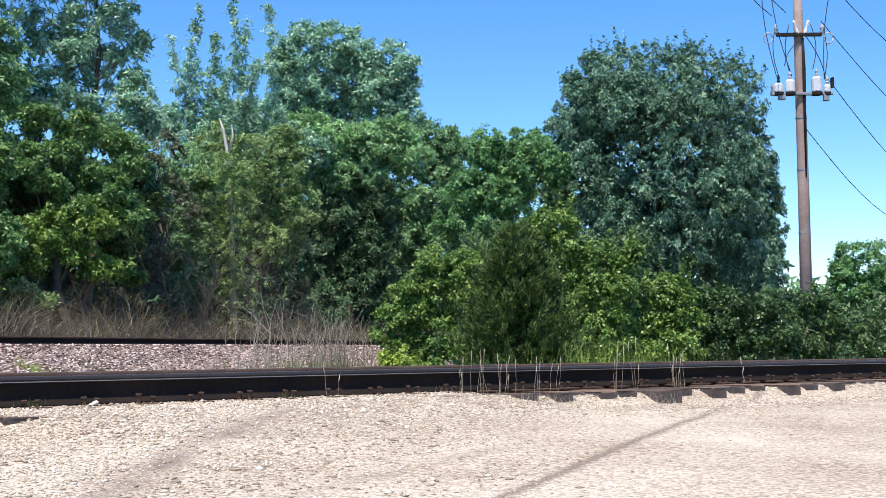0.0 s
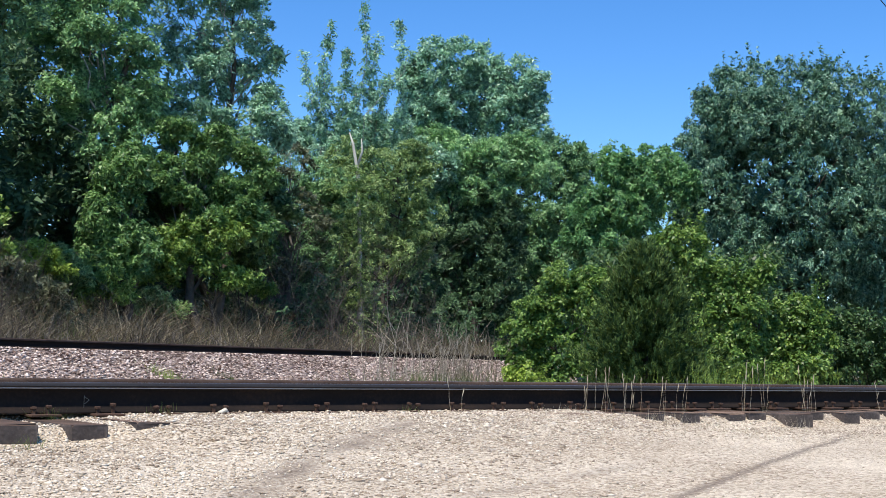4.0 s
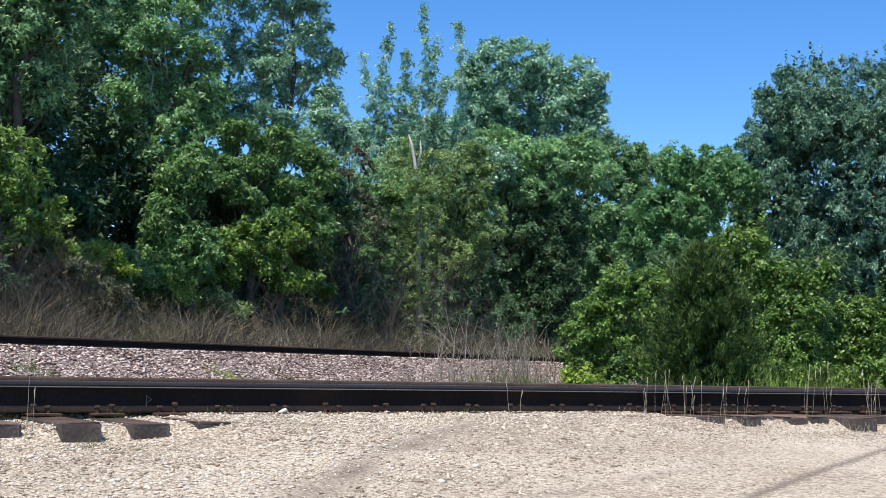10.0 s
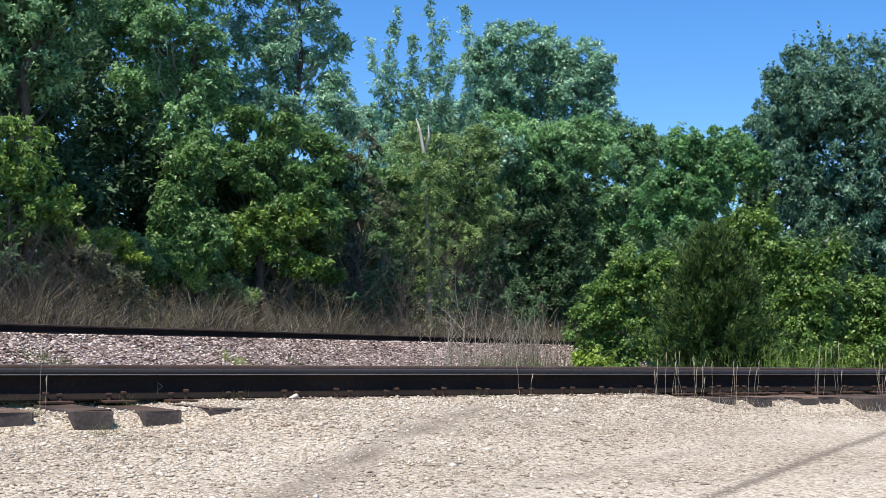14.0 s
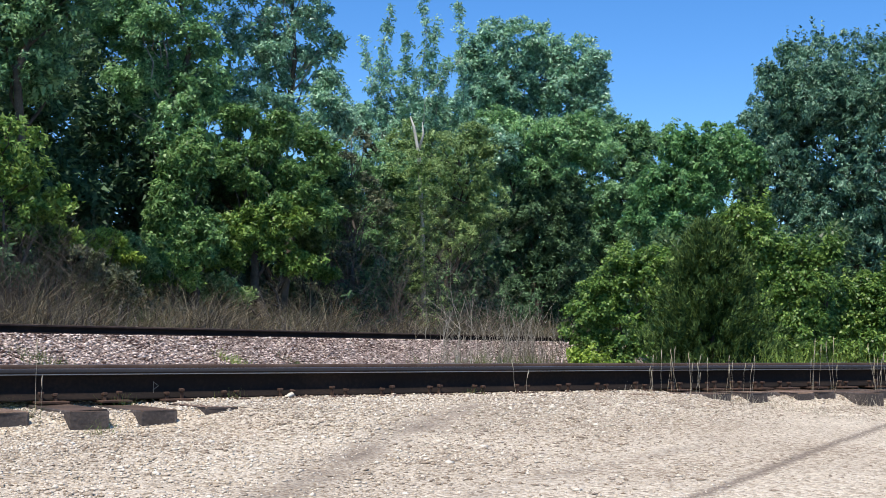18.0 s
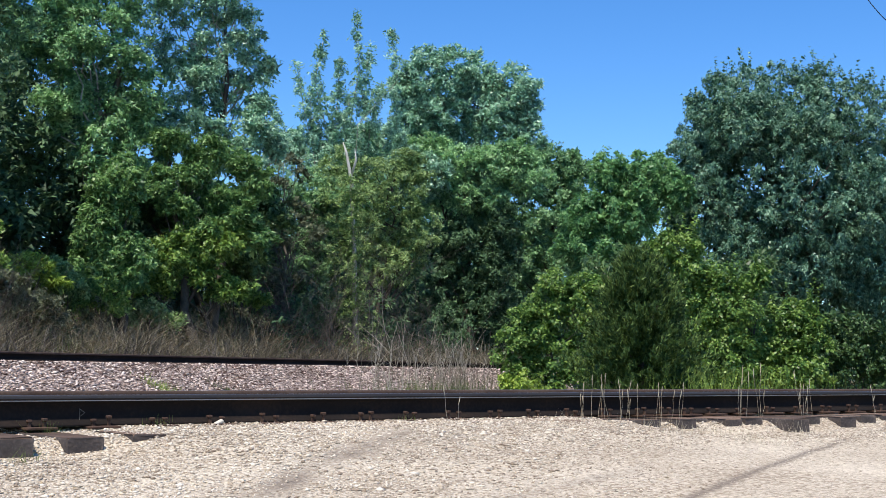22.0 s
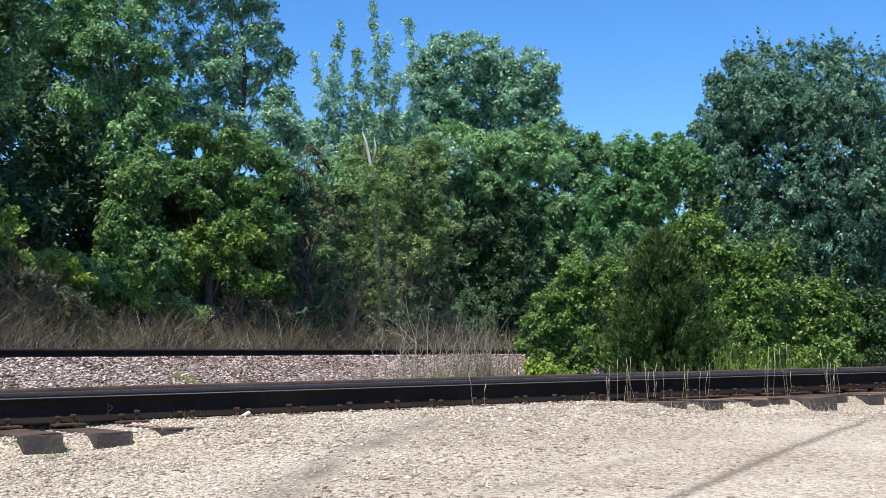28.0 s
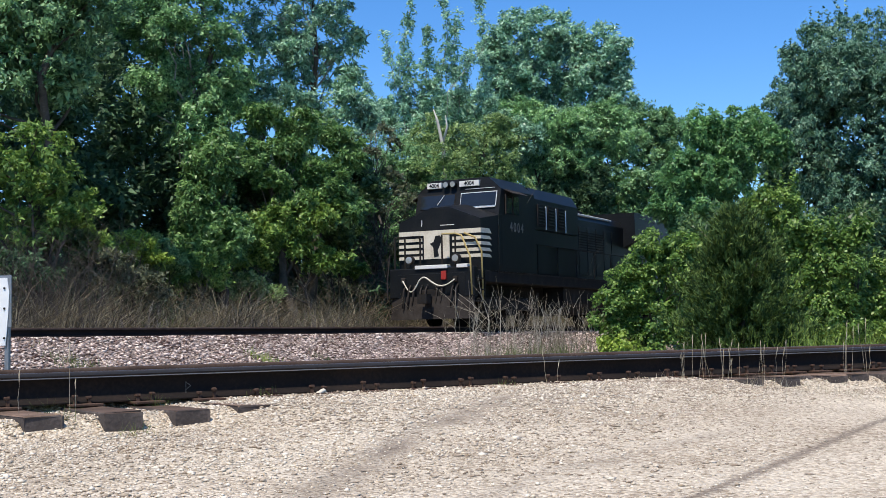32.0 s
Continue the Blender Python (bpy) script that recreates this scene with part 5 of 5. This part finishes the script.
    for k, (a, b) in enumerate((((-.72, -.19, H + .3), (-.68, -.2, L + .3)), ((.6, -.19, H + .3), (.62, -.2, L + .2)), ((-.34, -.19, H + .3), (-.36, -.2, L + .4)), ((.28, -.19, H + .3), (.30, -.2, L + .5)), ((0, -.2, H - .1), (-.5, -.2, L + .6)), ((.1, -.2, H), (.7, -.2, L)))):
        part("jumper_wire", Geo().tube([Vector(a).lerp(Vector(b), i / 8) + Vector((.12 * math.sin(math.pi * i / 8) * (1 if k % 2 else -1), 0, 0)) for i in range(9)], .0125, 5), WIRE, pole, smooth=True)
    # far ends of the wires: bearing, distance, height; then the height and offset at the pole
    for az, d, z, from_z, dx in ((21.0, 56, 6.3, 6.2, .1), (22.5, 55, 7.0, 7.6, .8), (23.5, 52, 8.2, 9.35, .6), (23.0, 50, 10.6, 11.6, .0), (9.5, 26, 13.0, 9.5, -.8), (9.9, 26, 13.4, 9.6, -.4)):
        a, b = Vector((dx, -.1, from_z + up)), polar(az, d, z) - base
        n = 12
        part("wire", Geo().tube([a.lerp(b, i / n) - Vector((0, 0, .9 * math.sin(math.pi * i / n))) for i in range(n + 1)], .0125, 5), WIRE, pole, smooth=True)


build_pole()


def build_sign():
    p = on_land(-29.85, 15)
    sign = thing("sign", "plain white sheet sign bolted to steel posts", "sign", pose(*p, 0, 0, -6))
    lo, hi = 1.51 - p.z, 2.24 - p.z
    for x in (-.42, .44):
        part("post", Geo().box(x - .025, x + .025, .014, .06, -.3, hi - .05, .005), GALV, sign)
    part("panel", Geo().prism([(-.62, lo), (.44, lo), (.475, lo + .35), (.485, hi - .15), (.46, hi), (-.62, hi)], 1, -.006, .004), SIGN, sign, "white sheet panel with a curled edge")
    part("backing", Geo().box(-.66, .505, .006, .013, lo + .2, hi + .03), GALV, sign, "grey backing sheet")
    for z in (.08, .40, .62):
        part("bolt", Geo().tube([(.43, -.006, lo + z), (.43, -.016, lo + z)], .012, 8), GRIME, sign)


build_sign()



# ---- locomotive ----
def lettering(text, size, mat, parent, at, label="", space=1.0):
    cu = bpy.data.curves.new("lettering", "FONT")
    cu.body, cu.size, cu.extrude, cu.align_x, cu.align_y = text, size, 0.004, "CENTER", "CENTER"
    cu.offset, cu.space_character = size * 0.02, space
    tmp = new("lettering", cu)
    me = bpy.data.meshes.new_from_object(tmp.evaluated_get(bpy.context.evaluated_depsgraph_get()))
    bpy.data.objects.remove(tmp)
    me.materials.clear()
    me.materials.append(mat)
    return part("lettering", me, None, parent, label, at=at)


def build_loco():
    """x runs ahead, y to its left, z up from the rail tops; the pilot's face is at x = 0, the nose's at NF."""
    loco = thing("locomotive", "black diesel locomotive with cream stripes on its blunt nose", "locomotive")
    NF = -1.25
    part("frame", Geo().box(-22.3, -.25, -1.5, 1.5, 1.42, 1.80, .03).box(-21.9, -.3, -.55, .55, .95, 1.42, .03), GRIME, loco)
    part("pilot", Geo().box(-.3, 0, -1.5, 1.5, .95, 1.9, .03).prism([(-.35, 1.05), (0, .95), (.02, 1.7), (-.3, 1.8)], 1, -1.2, 1.2), BLACK, loco)
    part("plough", Geo().add([(-.1, -1.45, .98), (.16, -.5, .98), (.16, .5, .98), (-.1, 1.45, .98), (-.02, -1.48, .25), (.30, -.5, .25), (.30, .5, .25), (-.02, 1.48, .25),
                              (-.14, -1.45, .98), (.12, -.5, .98), (.12, .5, .98), (-.14, 1.45, .98), (-.06, -1.48, .25), (.26, -.5, .25), (.26, .5, .25), (-.06, 1.48, .25)],
                             [(0, 4, 5, 1), (1, 5, 6, 2), (2, 6, 7, 3), (8, 9, 13, 12), (9, 10, 14, 13), (10, 11, 15, 14), (0, 1, 9, 8), (1, 2, 10, 9), (2, 3, 11, 10), (4, 12, 13, 5), (5, 13, 14, 6), (6, 14, 15, 7), (0, 8, 12, 4), (3, 7, 15, 11)]), PLOUGH, loco, "dusty grey plough plate")
    for y0, y1 in ((-.60, .55), (-1.30, -.92)):
        part("anticlimber", Geo().box(-.2, .06, y0, y1, 1.86, 1.98, .015), WHITE, loco, "white step edge")
    part("coupler", Geo().box(-.1, .45, -.12, .12, .78, 1.0, .03).prism([(.42, -.2), (.68, -.17), (.74, .0), (.62, .06), (.62, .19), (.42, .2)], 2, .74, 1.04), GRIME, loco)
    part("coupler_pocket", Geo().box(-.05, .12, -.35, .35, .68, 1.2, .03), GRIME, loco)
    for y in (-.95, -.8, -.45, -.28, .12, .3, .55, .72, .9):
        part("air_hose", Geo().tube([(.02, y, 1.35), (.16, y, 1.2), (.2, y + .03, .85), (.16, y + .05, .62)], .028, 6), PLOUGH, loco, smooth=True)
    bend = lambda y: 1.5 - .36 * math.sin((1.15 - y) / .62 * math.pi) if y > .53 else 1.5 + .09 * math.sin((.53 - y) / .35 * math.pi) if y > .18 else 1.5 - .2 * math.sin((.18 - y) / .86 * math.pi)
    part("cable", Geo().tube([(.12 + .08 * math.sin(math.pi * i / 30), .95 - 1.83 * i / 30, bend(1.15 - 1.83 * i / 30)) for i in range(31)], .024, 6), CREAM, loco, "pale cable looped across the pilot", smooth=True)
    for y in (.95, -.88):
        part("socket", Geo().box(.0, .12, y - .07, y + .07, 1.42, 1.6, .02), PLOUGH, loco)
    part("marker", Geo().box(.0, .08, -.56, -.38, 1.5, 1.78, .02), RED, loco, "red marker plate")
    for y in (-.88, .76):
        lamp = part("headlight", Geo().tube([(-.1, y, 2.17), (.06, y, 2.17)], [.15, .15], 14), GRIME, loco, "round ditch light", smooth=False)
        part("lens", Geo().tube([(.05, y, 2.17), (.075, y, 2.17)], [.125, .10], 14), LENS, lamp)
    # nose with a ridge, cab, and the roof's long slopes
    w = 1.46
    nose = Geo().add([(NF, -w, 1.8), (NF, w, 1.8), (NF, w, 3.46), (NF - .06, .32, 3.9), (NF - .06, -.32, 3.9), (NF, -w, 3.46),
                      (-2.75, -1.55, 1.8), (-2.75, 1.55, 1.8), (-2.75, 1.55, 3.68), (-2.75, .32, 4.1), (-2.75, -.32, 4.1), (-2.75, -1.55, 3.68)],
                     [(0, 5, 4, 3, 2, 1), (1, 2, 8, 7), (0, 6, 11, 5), (2, 3, 9, 8), (3, 4, 10, 9), (4, 5, 11, 10), (6, 7, 8, 9, 10, 11), (0, 1, 7, 6)])
    part("nose", nose, BLACK, loco)
    cab = Geo().add([(-2.45, -1.55, 3.45), (-2.45, 1.55, 3.45), (-2.78, 1.52, 4.56), (-2.78, -1.52, 4.56), (-2.86, 1.05, 4.98), (-2.86, -1.05, 4.98),
                     (-5.6, -1.55, 1.8), (-5.6, 1.55, 1.8), (-5.6, 1.52, 4.56), (-5.6, -1.52, 4.56), (-5.6, 1.05, 4.98), (-5.6, -1.05, 4.98), (-2.45, -1.55, 1.8), (-2.45, 1.55, 1.8)],
                    [(0, 1, 2, 3), (3, 2, 4, 5), (5, 4, 10, 11), (2, 8, 10, 4), (3, 5, 11, 9), (1, 13, 7, 8, 2), (0, 3, 9, 6, 12), (6, 9, 11, 10, 8, 7), (0, 12, 13, 1), (12, 6, 7, 13)])
    cab_ob = part("cab", cab, BLACK, loco)
    slope = lambda z: -2.45 - .33 * (z - 3.45) / 1.11
    for y0, y1 in ((-1.38, -.12), (.12, 1.38)):
        for dz, mat, nm, grow in ((0.012, WHITE, "window_frame", .025), (.03, GLASS, "windscreen", 0)):
            z0, z1 = 4.0 - grow, 4.46 + grow
            a0, a1 = y0 - grow, y1 + grow
            pts = [(slope(z) + k, y, z) for k in (0, dz) for y, z in ((a0, z0), (a1, z0), (a1, z1), (a0, z1))]
            part(nm, Geo().add(pts, [(3, 2, 1, 0), (4, 5, 6, 7), (0, 1, 5, 4), (1, 2, 6, 5), (2, 3, 7, 6), (3, 0, 4, 7)]), (TANK if y0 < 0 else GRIME) if grow else mat, cab_ob)
    part("wiper", Geo().tube([(slope(4.46) + .05, .5, 4.46), (slope(4.1) + .05, .72, 4.12)], .012, 5), WHITE, cab_ob)
    part("sill_strip", Geo().box(slope(3.96) - .01, slope(3.96) + .06, -1.38, -.12, 3.93, 3.97), WHITE, cab_ob, "bright lower window edge")
    for y0, y1 in ((.62, 1.16), (-.76, -.04)):
        board = part("number_board", Geo().box(-2.86, -2.72, y0, y1, 4.70, 4.89, .008), WHITE, cab_ob, "white lit number board")
        board_mid = (y0 + y1) / 2
        lettering("4004", .19, BLACK, board, pose(-2.716, board_mid, 4.795, 90, 0, 90))
    for y in (.18, .44):
        lamp = part("headlight", Geo().tube([(-2.8, y, 4.80), (-2.66, y, 4.80)], .11, 12), BLACK, cab_ob)
        part("lens", Geo().tube([(-2.67, y, 4.80), (-2.645, y, 4.80)], .095, 12), LENS, lamp)
    part("roof_ledge", Geo().box(-2.81, -2.76, -1.30, -.25, 4.60, 4.615), WHITE, cab_ob, "bright ledge under the number board")
    part("beacon", Geo().tube([(-4.3, .2, 4.98), (-4.3, .2, 4.95)], .12, 10), GRIME, cab_ob)
    part("horn", Geo().box(-5.2, -4.6, -.4, .2, 4.76, 4.92, .02), GRIME, cab_ob)
    for side in (-1, 1):
        k = 1.545 * side
        for x0, x1 in ((-3.55, -3.05), (-4.15, -3.62)):
            part("side_window", Geo().box(x0, x1, min(k, k + .025 * side), max(k, k + .025 * side), 3.74, 4.36, .006), GLASS, cab_ob)
            part("window_frame", Geo().box(x1 - .02, x1 + .03, min(k, k + .04 * side), max(k, k + .04 * side), 3.71, 4.39, .006), PLOUGH, cab_ob)
        part("visor", Geo().add([(-4.3, k, 4.52), (-3.0, k, 4.52), (-3.0, k + .32 * side, 4.36), (-4.3, k + .32 * side, 4.36), (-4.3, k, 4.55), (-3.0, k, 4.55), (-3.0, k + .32 * side, 4.39), (-4.3, k + .32 * side, 4.39)],
                                [(0, 1, 2, 3), (7, 6, 5, 4), (0, 4, 5, 1), (1, 5, 6, 2), (2, 6, 7, 3), (3, 7, 4, 0)]), PLOUGH, cab_ob, "sun visor over the side window")
        lettering("4004", .45, FADED, cab_ob, pose(-3.95, k + .006 * side, 3.30, 90, 0, 0 if side < 0 else 180), "faded cream number on the cab side", 1.35)
    # cream stripes: five bars on the nose's face, wrapping its flanks
    for i in range(5):
        z0 = 2.22 + .195 * i
        z1 = z0 + (.15 if i == 4 else .105)
        spans = [(-1.475, -.46), (.62, 1.475)] if i < 4 else [(-1.475, 1.475)]
        for a, b in spans:
            part("stripe", Geo().box(NF - .01, NF + .012, a, b, z0, z1), CREAM, loco, "cream stripe")
        for side in (-1, 1):
            y0 = side * 1.462
            g = Geo().add([(NF + .012, side * 1.465, z0), (NF + .012, side * 1.476, z0), (-1.95, side * 1.525, z0), (-1.95, side * 1.512, z0),
                           (NF + .012, side * 1.465, z1), (NF + .012, side * 1.476, z1), (-1.8, side * 1.515, z1), (-1.8, side * 1.502, z1)],
                          [(0, 1, 2, 3), (7, 6, 5, 4), (0, 4, 5, 1), (1, 5, 6, 2), (2, 6, 7, 3), (3, 7, 4, 0)])
            part("stripe", g, CREAM, loco, "cream stripe")
    part("emblem", Geo().box(NF - .01, NF + .014, -.36, .56, 2.22, 3.0), CREAM, loco, "cream emblem field")
    part("emblem_shape", Geo().prism([(.02, 2.3), (.2, 2.26), (.22, 2.6), (.34, 2.72), (.2, 2.78), (.14, 2.96), (-.02, 2.98), (-.1, 2.85), (-.02, 2.66), (.06, 2.5)], 0, NF + .01, NF + .022), BLACK, loco, "plain dark emblem shape")
    part("nose_handle", Geo().tube([(NF + .03, -.55, 3.3), (NF + .06, -.5, 3.3), (NF + .06, -.1, 3.3), (NF + .03, -.05, 3.3)], .014, 5), WHITE, loco)
    part("nose_rod", Geo().tube([(NF + .03, .62, 3.3), (NF + .05, .6, 3.5)], .016, 5), WHITE, loco)
    # front handrails and steps
    for y in (1.42, 1.05, .5, -.28, -.75):
        part("stanchion", Geo().tube([(-.25, y, 1.8), (-.25, y, 2.95)], .03, 6), GRIME, loco)
    part("handrail", Geo().tube([(-.25, 1.42, 2.95), (-.25, .5, 2.95)], .022, 6), GRIME, loco)
    part("handrail", Geo().tube([(-.25, -.28, 2.98), (-.25, -.75, 2.98), (-.2, -1.0, 2.9), (-.05, -1.25, 2.45), (-.0, -1.38, 2.2), (.0, -1.42, 1.0)], .03, 6), YELLOW, loco, "pale yellow bent handrail", smooth=True)
    part("handrail", Geo().tube([(-.5, -.95, 3.0), (-.55, -1.3, 2.85), (-.6, -1.5, 2.4), (-.6, -1.52, .75)], .03, 6), YELLOW, loco, "pale yellow bent handrail", smooth=True)
    part("handrail", Geo().tube([(0, 1.48, 2.3), (.05, 1.55, 1.5), (.05, 1.55, .9)], .024, 6), PLOUGH, loco)
    for side in (-1, 1):
        for i in range(4):
            part("step", Geo().box(-.75, -.15, side * 1.5 - .1, side * 1.5 + .1, .42 + .36 * i, .46 + .36 * i), GRIME, loco)
        part("step_side", Geo().box(-.80, -.75, side * 1.42 - .1, side * 1.42 + .12, .4, 1.8), GRIME, loco)
        part("walkway_edge", Geo().box(-21.9, -2.4, side * 1.5 - .02, side * 1.5 + .02, 1.74, 1.80), PLOUGH, loco, "dusty walkway edge")
        part("walkway_rail", Geo().tube([(-5.7, side * 1.48, 2.85), (-21.5, side * 1.48, 2.85)], .02, 5), GRIME, loco)
        for i in range(9):
            part("stanchion", Geo().tube([(-5.9 - 1.9 * i, side * 1.48, 1.8), (-5.9 - 1.9 * i, side * 1.48, 2.85)], .02, 5), GRIME, loco)
    # bodywork behind the cab: wide filter box, narrow hood, radiator wings
    part("filter_box", Geo().prism([(-1.5, 3.4), (1.5, 3.4), (1.5, 4.45), (1.25, 4.86), (-1.25, 4.86), (-1.5, 4.45)], 0, -9.9, -5.6), BLACK, loco)
    for side in (-1, 1):
        for i in range(3):
            x0 = -6.6 - .95 * i
            a, b = sorted((side * 1.5, side * 1.53))
            part("louvre_panel", Geo().box(x0, x0 + .72, a, b, 3.5, 4.28, .01), GRIME, loco)
            # Sunlight on the forward-facing panel edges is put into their pale colour.
            part("panel_edge", Geo().box(x0 - .12, x0 - .05, a, b + (.02 if side > 0 else 0), 3.42, 4.25, .01), TANK, loco, "panel edge coloured pale for its sunlit face")
            for j in range(6):
                a2, b2 = sorted((side * 1.52, side * 1.56))
                part("louvre", Geo().box(x0 + .05, x0 + .67, a2, b2, 3.6 + .11 * j, 3.64 + .11 * j), BLACK, loco)
    part("hood", Geo().prism([(-1.0, 1.8), (1.0, 1.8), (1.0, 4.15), (.85, 4.42), (-.85, 4.42), (-1.0, 4.15)], 0, -16.6, -5.6), BLACK, loco)
    part("cab_skirt", Geo().box(-9.9, -5.6, -1.45, 1.45, 1.8, 3.4, .04), BLACK, loco)
    for side in (-1, 1):
        # Highlight on the hood's roof edge, modelled as a white bar.
        part("roof_edge", Geo().tube([(-9.9, side * .95, 4.36), (-15.2, side * .95, 4.36)], .045, 5), WHITE, loco, "white bar as painted highlight along the hood roof edge")
        for i in range(7):
            a, b = sorted((side * 1.0, side * 1.02))
            part("hood_door", Geo().box(-15.9 + .95 * i, -15.06 + .95 * i, a, b, 2.0, 3.9, .008), BLACK, loco)
            if i in (2, 3, 4):
                for j in range(8):
                    a2, b2 = sorted((side * 1.01, side * 1.045))
                    part("grille_bar", Geo().box(-15.85 + .95 * i, -15.1 + .95 * i, a2, b2, 2.95 + .1 * j, 2.99 + .1 * j), GRIME, loco)
    part("exhaust_stack", Geo().box(-13.4, -12.2, -.4, .4, 4.4, 4.66, .03), GRIME, loco)
    part("radiator", Geo().prism([(-1.0, 1.8), (1.0, 1.8), (1.0, 3.3), (1.52, 3.6), (1.52, 4.80), (-1.52, 4.80), (-1.52, 3.6), (-1.0, 3.3)], 0, -21.6, -16.6), BLACK, loco)
    part("fuel_tank", Geo().prism([(-1.35, .85), (-1.1, .45), (1.1, .45), (1.35, .85), (1.35, 1.42), (-1.35, 1.42)], 0, -13.2, -8.6), GRIME, loco)
    sets = []
    for x0 in (-4.2, -17.6):
        truck = part("truck", Geo().box(x0 - 2.3, x0 + 2.3, -1.22, -1.02, .55, .95, .03).box(x0 - 2.3, x0 + 2.3, 1.02, 1.22, .55, .95, .03).box(x0 - .8, x0 + .8, -1.02, 1.02, .7, .95), GRIME, loco)
        for dx in (-2.0, 0, 2.0):
            for y in (-1.27, 1.27):
                part("axle_box", Geo().box(x0 + dx - .2, x0 + dx + .2, y - .06, y + .06, .38, .72, .02), GRIME, truck)
            g = Geo()
            for y in (-.7525, .7525):
                g.tube([(0, y - .07, 0), (0, y + .07, 0)], [.528, .528], 28)
                s = -1 if y > 0 else 1
                g.tube([(0, y + s * .07, 0), (0, y + s * .1, 0)], [.553, .553], 28)
            g.tube([(0, -1.1, 0), (0, 1.1, 0)], .1, 8)
            sets.append((part("wheelset", g, GRIME, loco, at=pose(x0 + dx, 0, .528)), x0 + dx))
    # laid out as seen from ahead: swap the sides
    for ob in loco.children_recursive:
        if ob.name.startswith("lettering"):
            ob.location.y = (-1.04 if abs(ob.location.y) < 1.4 else 1.04) * ob.location.y
            ob.location.z *= 1.02
        else:
            running_gear = ob.name.startswith(("wheelset", "truck", "axle_box"))
            if not running_gear and max(v.co.x for v in ob.data.vertices) > -1.1:      # platform, pilot and all that hangs on it
                ob.data.transform(Matrix.Translation((-.6, 0, 0)))
            ob.data.transform(Matrix.Diagonal((1, -1, 1, 1) if running_gear else (1, -1.04, 1.02, 1)))
            ob.data.flip_normals()
    return loco, sets


LOCO, WHEELSETS = build_loco()
SPEED, LAST = 7.93, 36.6        # metres a second; place of the pilot along the far track at the end


def motions():
    turn = math.degrees(A2) + 180
    walk(LOCO, [(t, pose(*far_track(LAST + SPEED * (32 - t), GAUGE / 2, TOP2), 0, 0, turn)) for t in (0.0, 8.0, 16.0, 24.0, 30.0, 31.0, 32.0)])
    step = math.degrees(SPEED / .528)
    for ob, x in WHEELSETS:
        walk(ob, [(i / 10, pose(x, 0, .528, 0, step * i / 10, 0)) for i in range(321)])


motions()
